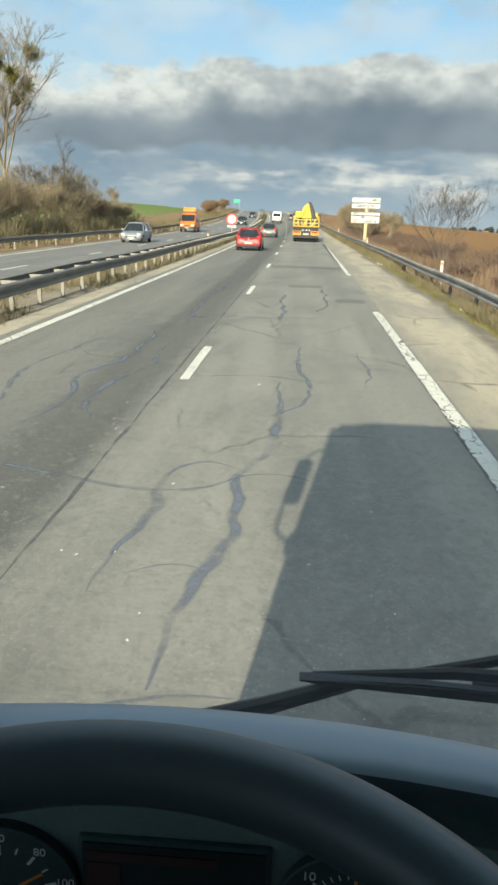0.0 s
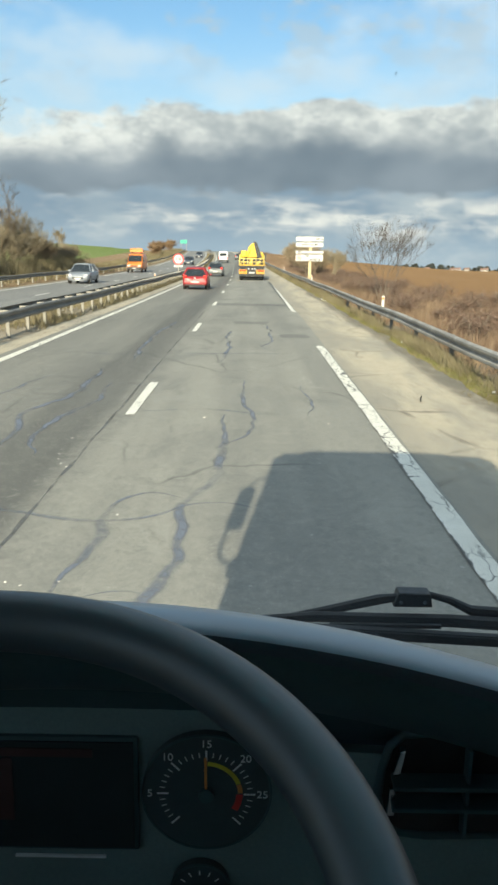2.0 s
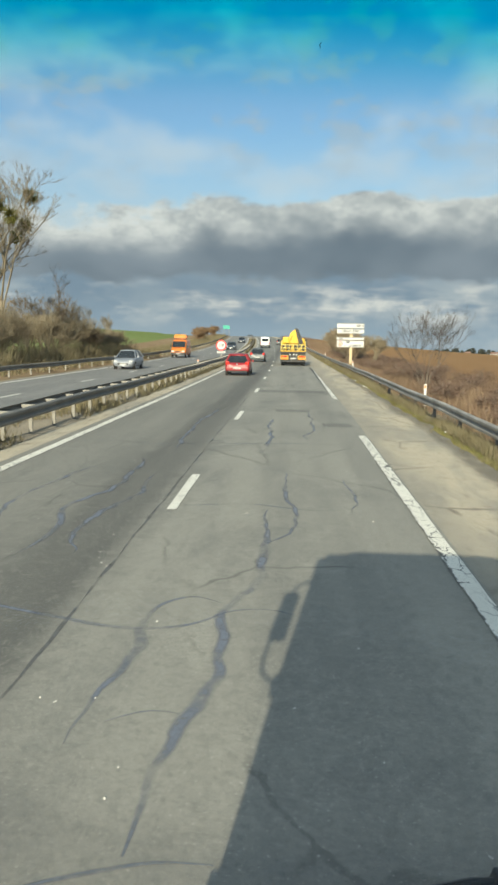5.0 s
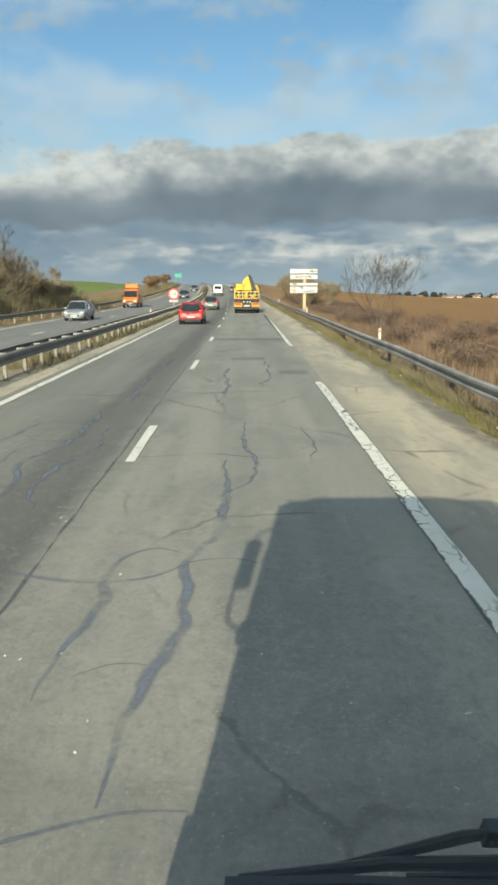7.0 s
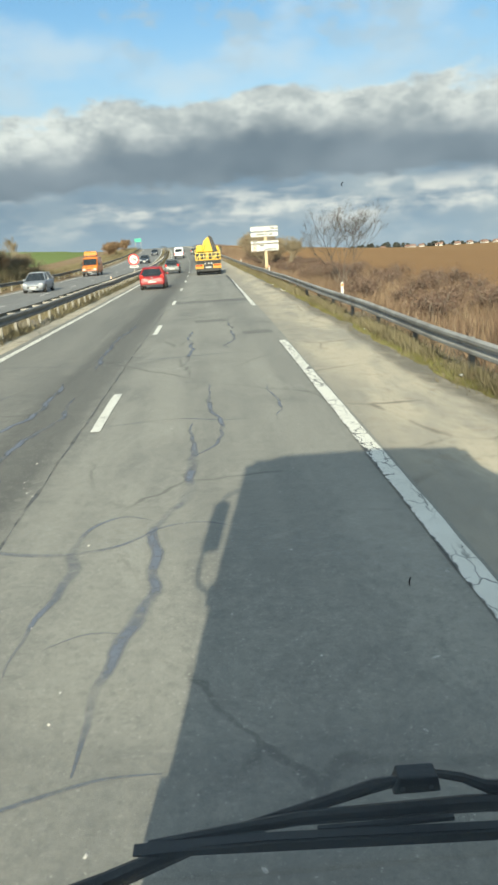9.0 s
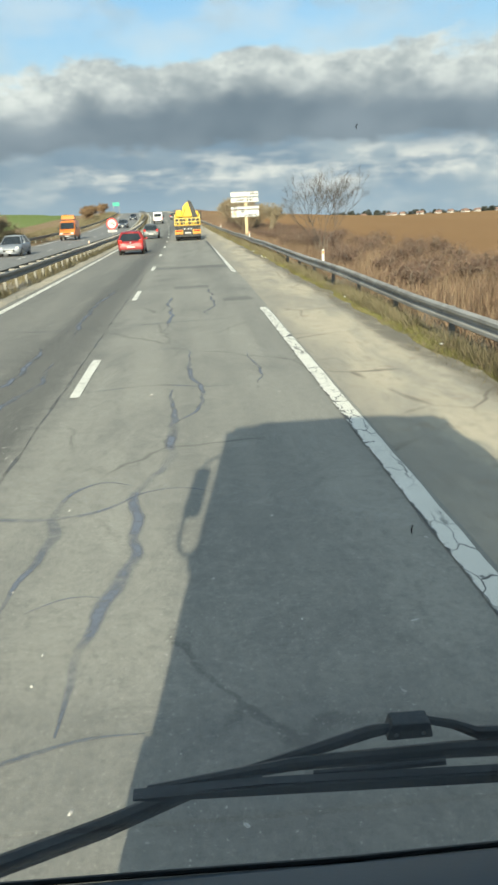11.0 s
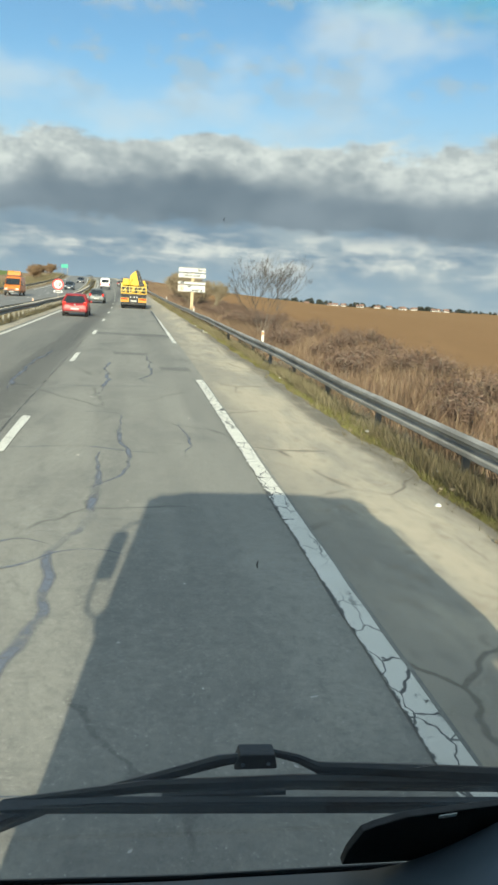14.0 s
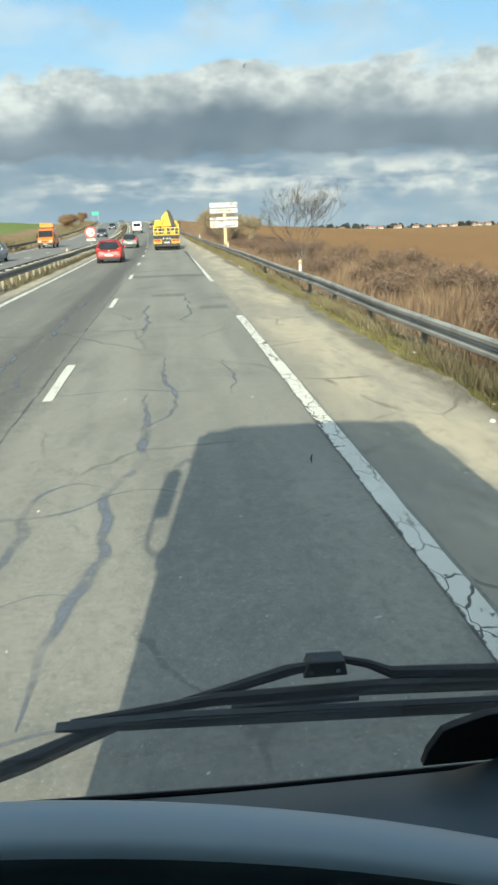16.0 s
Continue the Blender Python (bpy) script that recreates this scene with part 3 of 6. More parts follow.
def ribbon(name, x0, x1, y0, y1, lift, mat, parent=None, step=3.0, wander=0.0, thick=0.0, seed=0):
    """A strip that follows the road between two offsets; wander roughens its edges."""
    rnd = random.Random(seed)
    verts, faces = [], []
    for y in ys_along(y0, y1, step):
        a = x0 + (rnd.uniform(-wander, wander) if not name.startswith("shoulder") or x0 < 0 else 0.0)
        b = x1 + (wander * (1.5 * noise.noise((y * 0.4, seed, 0.0)) + 0.7 * noise.noise((y * 1.6, seed, 4.0))) if name.startswith("shoulder") else rnd.uniform(-wander, wander))
        verts += [(a + bend(y), y, rise(y) + lift), (b + bend(y), y, rise(y) + lift)]
        if thick:
            verts += [(a + bend(y), y, rise(y) + lift - thick), (b + bend(y), y, rise(y) + lift - thick)]
    row = 4 if thick else 2
    for k in range(len(verts) // row - 1):
        i = row * k
        faces.append((i, i + 1, i + 1 + row, i + row))
        if thick:
            faces += [(i + 2, i, i + row, i + 2 + row), (i + 1, i + 3, i + 3 + row, i + 1 + row)]
    return from_lists(name, verts, faces, mat, parent)


# ---- ground and road ----
def build_ground():
    xs = [-2600, -1500, -900, -550, -350, -230, -160, -120, -90, -70, -55, -44, -36, -30, -26, -24, -21, -19, -17.5, -16.4, -15.9, -8.4, -7.9, -6.9, -5.9, 3.6, 4.2, 4.8, 5.6, 6.6, 8, 10, 12.5, 14, 17, 22, 30, 42, 60, 90, 130, 190, 280, 420, 650, 1000, 1600, 2600]
    ys = [-60, -40, -25, -12] + ys_along(0, 900, 3.0, 1.2) + [1200, 1700, 2500, 3600, 4700]
    rnd = random.Random(3)
    verts, faces, slots = [], [], []
    for y in ys:
        for x in xs:
            rough = 0.05 if x > 4.2 or x < -16 or -7.9 < x < -6 else 0.0
            verts.append((x + bend(min(y, 700)) * (1 if abs(x) < 60 else 0.3), y, land(x, y) - 0.05 + rnd.uniform(-rough, rough)))
    n = len(xs)
    for j in range(len(ys) - 1):
        for i in range(n - 1):
            mid = (xs[i] + xs[i + 1]) / 2
            faces.append((j * n + i, j * n + i + 1, (j + 1) * n + i + 1, (j + 1) * n + i))
            slots.append(3 if mid > 14 else 1 if mid > 5.6 else 0 if mid > 3 else 2 if mid > -16.4 else 1 if mid > -40 else 4)
    ob = from_lists("ground", verts, faces, [VERGE, MEADOW, MEDIAN_SOIL, PLOUGHED, CROP], smooth=True)
    for f, s in zip(ob.data.polygons, slots):
        f.material_index = s
    tagged(ob, "dry verges, ploughed brown field and green winter crop", "ground", kind="structure")


build_ground()
road = tagged(ribbon("road", -5.75, 1.98, -60, 900, 0.0, ASPHALT, thick=0.2), "worn grey asphalt carriageway with sealed cracks", "road", kind="structure")
tagged(ribbon("road_oncoming", -15.7, -8.2, -60, 900, 0.0, ASPHALT_ONCOMING, thick=0.2), "grey asphalt oncoming carriageway", "road", kind="structure")
tagged(ribbon("shoulder", 1.72, 4.05, -60, 900, -0.006, SHOULDER, wander=0.18, step=0.4, thick=0.15, seed=5), "sandy paved road shoulder with ragged edge", "road shoulder", kind="structure")
tagged(ribbon("shoulder_median", -6.35, -5.45, -60, 900, -0.006, SHOULDER, wander=0.12, step=0.9, thick=0.15, seed=6), "narrow sandy strip beside the median", "road shoulder", kind="structure")


def dash(name, x, y0, y1, width, label, group=""):
    ob = ribbon(name, x - width / 2, x + width / 2, y0, y1, 0.010, PAINT_DASH if "dash" in name else PAINT, step=0.5, wander=0.008, seed=int(y0 * 10))
    return tagged(ob, label, "road marking", group, kind="structure")


for k in range(-3, 26):
    dash("lane_dash", -1.75, 11.0 + 13 * k, 14.0 + 13 * k, 0.15, "worn white lane dash on grey asphalt", "lane dashes")
for y0, y1 in ((-39, 20.5), (33.5, 72.5), (85.5, 124), (137, 176), (189, 240), (253, 300)):
    dash("edge_line", 1.83, y0, y1, 0.21, "long cracked white edge line", "edge lines")
dash("median_line", -5.42, -60, 600, 0.2, "continuous dusty white line beside the median")
for k in range(-2, 30):
    dash("oncoming_dash", -11.75, 4 + 13 * k, 7 + 13 * k, 0.15, "white lane dash on the oncoming carriageway", "oncoming lane dashes")
dash("oncoming_near_line", -8.55, -60, 600, 0.18, "white line along the oncoming carriageway")
for k in range(0, 9):
    dash("oncoming_edge_line", -15.2, -20 + 52 * k, 19 + 52 * k, 0.2, "long white edge line across the median", "oncoming edge lines")

# repairs in the asphalt
for x0, x1, y0, y1 in ((-1.6, 1.7, 37.2, 39.0), (-0.6, 0.6, 27.0, 28.1), (0.9, 1.72, 22.5, 23.6)):
    tagged(ribbon("asphalt_repair", x0, x1, y0, y1, 0.004, PATCH, step=0.4, wander=0.03, seed=int(y0)), "darker patched rectangle in the asphalt", "road patch", "asphalt repairs", "structure")


def tar_seal(points, width, seed):
    """A poured seal over a crack: a thin uneven band that wanders and tapers."""
    pts = [Vector(p) for p in points]
    pts = [2 * pts[0] - pts[1]] + pts + [2 * pts[-1] - pts[-2]]
    line = []
    for k in range(1, len(pts) - 2):
        p0, p1, p2, p3 = pts[k - 1 : k + 3]
        steps = max(3, int((p2 - p1).length / 0.07))
        for s in range(steps):
            t = s / steps
            line.append(0.5 * (2 * p1 + (p2 - p0) * t + (2 * p0 - 5 * p1 + 4 * p2 - p3) * t * t + (3 * p1 - p0 - 3 * p2 + p3) * t**3))
    verts, faces, across = [], [], []
    for k, p in enumerate(line):
        q = p + Vector((noise.noise((k * 0.045, seed, 0.0)) * 0.16 + noise.noise((k * 0.16, seed, 5.0)) * 0.06, noise.noise((k * 0.05, seed, 9.0)) * 0.2))
        a = line[min(k + 1, len(line) - 1)] - line[max(k - 1, 0)]
        end = min(1.0, 0.12 + min(k, len(line) - 1 - k) / 22)
        side = Vector((-a.y, a.x)).normalized() * width * 0.72 * end * (1.0 + 0.55 * noise.noise((k * 0.07, seed, 2.0)))
        lift = 0.003 + 0.0002 * (seed - 40)
        verts += [(q.x + u * side.x, q.y + u * side.y, lift) for u in (-1, 0, 1)]
        across += [-1.0, 0.0, 1.0]
        if k:
            faces += [(3 * k - 3, 3 * k - 2, 3 * k + 1, 3 * k), (3 * k - 2, 3 * k - 1, 3 * k + 2, 3 * k + 1)]
    ob = from_lists("tar_seal", verts, faces, TAR)
    ob.data.attributes.new("across", "FLOAT", "POINT").data.foreach_set("value", across)
    return tagged(ob, "blue-grey tar band sealing a crack", "crack seal", "crack seals", "structure")


SEALS = [
    ([(-0.80, 3.4), (-0.72, 4.6), (-0.55, 5.6), (-0.62, 6.6), (-0.36, 7.7), (-0.30, 9.2), (-0.38, 11.2)], 0.10),
    ([(-1.38, 4.4), (-1.22, 5.4), (-1.25, 6.6), (-0.95, 7.2), (-0.55, 7.0)], 0.09),
    ([(-5.2, 6.6), (-3.4, 6.9), (-1.3, 6.4), (-0.4, 6.8), (0.1, 6.7)], 0.06),
    ([(-1.75, 11.3), (-0.6, 11.5), (0.3, 11.2), (0.9, 11.4)], 0.05),
    ([(-2.5, 8.6), (-2.75, 10.0), (-2.45, 12.2), (-2.6, 14.0)], 0.10),
    ([(-4.2, 7.0), (-3.9, 9.0), (-4.2, 12.0), (-3.7, 15.0)], 0.07),
    ([(-0.35, 9.2), (0.02, 9.8), (0.06, 11.0), (-0.12, 12.4), (-0.1, 14.5)], 0.07),
    ([(0.86, 11.0), (1.0, 12.6), (0.9, 14.0)], 0.06),
    ([(-1.2, 4.7), (-0.95, 4.85), (-0.74, 4.8)], 0.06),
    ([(-0.7, 17.0), (-0.55, 20.0), (-0.75, 25.0)], 0.09),
    ([(-5.3, 18.5), (-2.5, 18.2), (0.4, 18.7), (1.7, 18.4)], 0.05),
    ([(-2.6, 17.0), (-2.8, 22.0), (-2.6, 28.0)], 0.10),
    ([(-0.95, 14.6), (-0.4, 14.8), (-0.1, 14.5)], 0.06),
    ([(0.35, 19.5), (0.6, 22.5), (0.5, 27.0)], 0.07),
    ([(-1.62, 2.9), (-1.20, 3.15), (-0.78, 3.3), (-0.35, 3.35)], 0.07),
    ([(-3.2, 8.2), (-3.0, 9.4), (-3.3, 11.0), (-2.9, 13.0), (-3.1, 16.0)], 0.10),
]
for k, (points, width) in enumerate(SEALS):
    tar_seal(points, width, 40 + k)
JOINT = tar_material("joint_tar", (0.125, 0.125, 0.12), (0.09, 0.09, 0.087))
tagged(ribbon("lane_joint", -1.99, -1.957, 2.5, 34, 0.0025, JOINT, step=0.35, wander=0.016, seed=66), "dark worn paving joint between the lanes", "road joint", kind="structure")


# ---- guard rails ----
W_BEAM = [(0.0, 0.31), (0.04, 0.305), (0.085, 0.28), (0.085, 0.225), (0.005, 0.175), (0.005, 0.140), (0.085, 0.09), (0.085, 0.04), (0.035, 0.01), (0.0, 0.0)]


def beam(x, y0, y1, z, facing, mat, parent, name="beam"):
    """A corrugated rail along the road; facing -1 turns its ridges to the left."""
    verts, faces = [], []
    ys = ys_along(y0, y1, 4.0)
    n = len(W_BEAM)
    for y in ys:
        lift = rise(y) + z + 0.018 * math.sin(y * 0.31) + 0.01 * math.sin(y * 1.1)
        for u, v in W_BEAM:
            verts.append((x + bend(y) + facing * u, y, lift + v))
        for u, v in W_BEAM:
            verts.append((x + bend(y) + facing * (u - 0.006), y, lift + v))
    for j in range(len(ys) - 1):
        for side in (0, n):
            for i in range(n - 1):
                a = j * 2 * n + side + i
                faces.append((a, a + 1, a + 1 + 2 * n, a + 2 * n))
        for i in (0, n - 1):
            a = j * 2 * n + i
            faces.append((a, a + n, a + 3 * n, a + 2 * n))
    return from_lists(name, verts, faces, mat, parent)


def rail_post(x, y, top, mat, parent, shared):
    if "post" not in shared:
        bm = prism([(-0.05, -0.03), (0.05, -0.03), (0.05, -0.022), (-0.042, -0.022), (-0.042, 0.022), (0.05, 0.022), (0.05, 0.03), (-0.05, 0.03)], "z", -0.35, 1.0)
        shared["post"] = link("post", bm, mat, parent)
        ob = shared["post"]
    else:
        ob = new("post", shared["post"].data)
        ob.parent = parent
    ob.matrix_basis = pose(x + bend(y), y, rise(y) - 0.05) @ Matrix.Diagonal((1, 1, top, 1))


def guard_rail_right():
    rail = holder("guard_rail", 0, 0, 0, "long grey galvanised steel guard rail beside the verge", "guard rail")
    beam(4.62, -12, 320, 0.33, -1, STEEL, rail)
    shared = {}
    for k in range(60):
        rail_post(4.69, -10 + 4 * k, 0.66, STEEL_OLD, rail, shared)


def guard_rail_median():
    rail = holder("median_guard_rail", 0, 0, 0, "double-sided weathered steel guard rail on the median", "guard rail")
    beam(-6.62, -12, 420, 0.42, 1, STEEL_OLD, rail)
    beam(-7.12, -12, 420, 0.42, -1, STEEL_OLD, rail)
    shared, block = {}, None
    for k in range(90):
        y = -10 + 2 * k
        rail_post(-6.87, y, 0.74, POST_PALE, rail, shared)
        if block is None:
            block = part("spacer", box(-0.235, 0.235, -0.05, 0.05, 0.61, 0.70, 0.012), POST_PALE, rail, "pale steel spacer")
            ob = block
        else:
            ob = new("spacer", block.data)
            ob.parent = rail
        ob.matrix_basis = pose(-6.87 + bend(y), y, rise(y))


def guard_rail_far():
    rail = holder("far_guard_rail", 0, 0, 0, "brownish guard rail across the oncoming carriageway", "guard rail")
    beam(-16.9, -12, 420, 0.40, 1, STEEL_OLD, rail)
    shared = {}
    for k in range(50):
        rail_post(-16.98, -10 + 4 * k, 0.7, POST_PALE, rail, shared)


guard_rail_right()
guard_rail_median()
guard_rail_far()


def delineator(x, y):
    post = holder("delineator", x + bend(y), y, rise(y) - 0.1, "small white plastic marker post by the guard rail", "marker post", "marker posts")
    part("post", prism([(-0.05, -0.03), (0.05, -0.03), (0.035, 0.04), (-0.035, 0.04)], "z", 0.0, 0.96), SIGN_WHITE, post)
    part("reflector", box(-0.035, 0.035, -0.036, -0.03, 0.80, 0.91), SIGN_ORANGE, post, "small red reflector")


for x, y in ((5.2, 31.0), (5.2, 66.0), (5.2, 108.0), (-7.4, 62.0)):
    delineator(x, y)


# ---- the truck the camera rides in ----
truck = holder("truck", 0.54, -0.4, 0.0, "pale grey lorry seen from its dark driver's seat", "truck")
SHIFT = Matrix.Translation((-0.54, 0.4, 0.0))


def fit_part(name, bm, mat, parent=None, label="", smooth=False):
    """A part given in road coordinates."""
    top = parent is None
    return part(name, moved(bm, SHIFT), mat, parent or truck, label, smooth)


LEFT, RIGHT, BACK = -0.60, 1.90, -1.3


def build_shell():
    roof = [(-0.635, 2.40), (-0.59, 2.52), (-0.45, 2.88), (-0.37, 3.03), (-0.24, 3.11), (1.30, 3.11), (1.50, 3.06), (1.80, 3.0), (1.92, 2.88), (1.98, 2.70), (2.0, 2.40)]
    inner = [(x * 0.95 + 0.027, z - 0.06) for x, z in roof[::-1]]
    fit_part("roof", prism(roof + inner, "y", BACK, 0.66), CAB_PAINT)
    back = box(LEFT, RIGHT, BACK - 0.05, BACK - 0.001, 1.0, 2.42)
    prism([(x, z - 0.01) for x, z in [(roof[0][0], 2.42)] + roof[1:-1] + [(roof[-1][0], 2.42)]], "y", BACK - 0.05, BACK - 0.001, back)
    fit_part("back_wall", back, CAB_LINING)
    fit_part("floor_plate", box(LEFT, RIGHT, BACK, 0.86, 0.98, 1.03), CAB_LINING)
    for side, a, b in (("left", LEFT, LEFT + 0.05), ("right", RIGHT - 0.05, RIGHT)):
        fit_part("door_panel", prism([(BACK, 1.0), (0.9, 1.0), (0.86, 1.80), (BACK, 1.80)], "x", a, b, bevel=0.008), CAB_PAINT)
        swell = (a - 0.04, a) if side == "left" else (b, b + 0.04)
        fit_part("door_skin", prism([(-0.40, 1.25), (0.70, 1.25), (0.76, 1.50), (0.72, 1.66), (-0.40, 1.66)], "x", *swell, bevel=0.01), CAB_PAINT)
        fit_part("side_window", prism([(-0.35, 1.80), (0.70, 1.80), (0.62, 2.55), (-0.35, 2.55)], "x", a + 0.018, b - 0.018), SIDE_GLASS, label="dark side window glass")
        fit_part("rear_pillar", box(a, b, BACK, -0.35, 1.80, 2.5), CAB_PAINT)
        lean = [(0.72, 1.78), (0.87, 1.66), (0.87, 1.94), (0.74, 2.6), (0.70, 2.98), (0.58, 2.98), (0.62, 2.5)]
        fit_part("front_pillar", prism(lean, "x", a - 0.025 if side == "left" else b - 0.18, a + 0.125 if side == "left" else b + 0.025), CAB_PAINT)
    fit_part("front_panel", prism([(0.81, 0.95), (1.02, 0.95), (0.98, 1.38), (0.91, 1.555), (0.81, 1.555)], "x", LEFT, RIGHT, bevel=0.01), CAB_PAINT)
    fit_part("bumper", box(LEFT + 0.01, RIGHT - 0.01, 0.72, 1.14, 0.36, 0.94, 0.04), BLACK)
    fit_part("windscreen_header", box(LEFT + 0.06, RIGHT - 0.06, 0.60, 0.70, 2.90, 3.05, 0.01), CAB_PAINT)
    for x in (-0.45, 1.53):
        fit_part("headlight", box(x - 0.17, x + 0.17, 1.12, 1.16, 0.62, 0.82, 0.01), LAMP)
    grille = fit_part("grille", box(-0.2, 1.28, 0.98, 1.04, 1.02, 1.40, 0.01), BLACK)
    for k in range(4):
        fit_part("slat", box(-0.18, 1.26, 1.04, 1.055, 1.06 + 0.085 * k, 1.10 + 0.085 * k), CAB_PAINT, grille)
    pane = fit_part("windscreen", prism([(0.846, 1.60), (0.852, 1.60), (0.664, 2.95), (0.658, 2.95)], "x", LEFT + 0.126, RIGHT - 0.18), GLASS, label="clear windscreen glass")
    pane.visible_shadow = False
    shade = fit_part("sun_strip", prism([(0.7065, 2.60), (0.7085, 2.60), (0.660, 2.948), (0.658, 2.948)], "x", LEFT + 0.126, RIGHT - 0.18), TINT, pane, "blue-green tinted band along the windscreen top")
    shade.visible_shadow = False
    for x, y, z, tall in ((0.205, 0.769, 2.124, 0.009), (0.145, 0.720, 2.473, 0.003), (-0.026, 0.689, 2.70, 0.004)):
        speck = tube([(x + 0.001, y, z - tall / 2), (x, y - 0.001, z), (x + 0.0015, y, z + tall / 2)], [0.0003, tall * 0.10, 0.0004], 6)
        fit_part("insect_speck", speck, SIGN_BLACK, pane, "dark dried insect speck")
    fit_part("chassis", box(0.0, 1.08, -7.0, 0.6, 0.62, 0.95, 0.02), BLACK)
    fit_part("load_bed", box(LEFT - 0.01, RIGHT + 0.01, -7.2, -1.5, 1.0, 1.65, 0.03), CAB_PAINT)
    for x in (-0.56, 1.64):
        for y in (-0.35, -5.2):
            tyre = fit_part("wheel", disc((x, y, 0.48), 0.48, 0.30, "x", 28), TYRE)
            fit_part("rim", disc((x + (0.02 if x > 0.5 else -0.02), y, 0.48), 0.27, 0.28, "x", 24), RIM, tyre)
    for side, x, out in (("left", LEFT, -1), ("right", RIGHT, 1)):
        near, far, low, high = (0.085, 0.235, 2.04, 2.50) if out < 0 else (0.03, 0.30, 1.95, 2.80)
        shape = box(min(x + out * near, x + out * far), max(x + out * near, x + out * far), 0.66, 0.76, low, high, 0.03) if out < 0 else prism([(x + 0.02, 1.48), (x + 0.47, 1.48), (x + 0.44, 1.76), (x + 0.36, 1.92), (x + 0.27, 2.20), (x + 0.17, 2.56), (x + 0.10, 2.68), (x + 0.02, 2.72)], "y", 0.66, 0.76, bevel=0.02)
        head = fit_part("mirror", shape, BLACK, label="black wing mirror on a tube arm")
        reach = 0.155 if out < 0 else 0.24
        arm = tube([(x - out * 0.02, 0.70, 2.66), (x + out * reach * 0.5, 0.70, 2.63), (x + out * reach, 0.71, 2.57), (x + out * (reach + 0.01), 0.71, 2.49)], 0.014, 8)
        tube([(x + out * (reach + 0.05), 0.71, 2.06), (x + out * (reach + 0.05), 0.71, 1.90), (x + out * (reach + 0.02), 0.71, 1.80), (x + out * reach * 0.6, 0.70, 1.745), (x, 0.70, 1.74)], 0.014, 8, arm)
        box(min(x, x + out * 0.08), max(x, x + out * 0.08), 0.66, 0.74, 1.66, 1.79, 0.02, 2, arm)
        fit_part("mirror_arm", arm, BLACK, head)


build_shell()


def hood_crest(x):
    return max(1.990 - 0.37 * (x + 0.17) ** 2, 1.80)


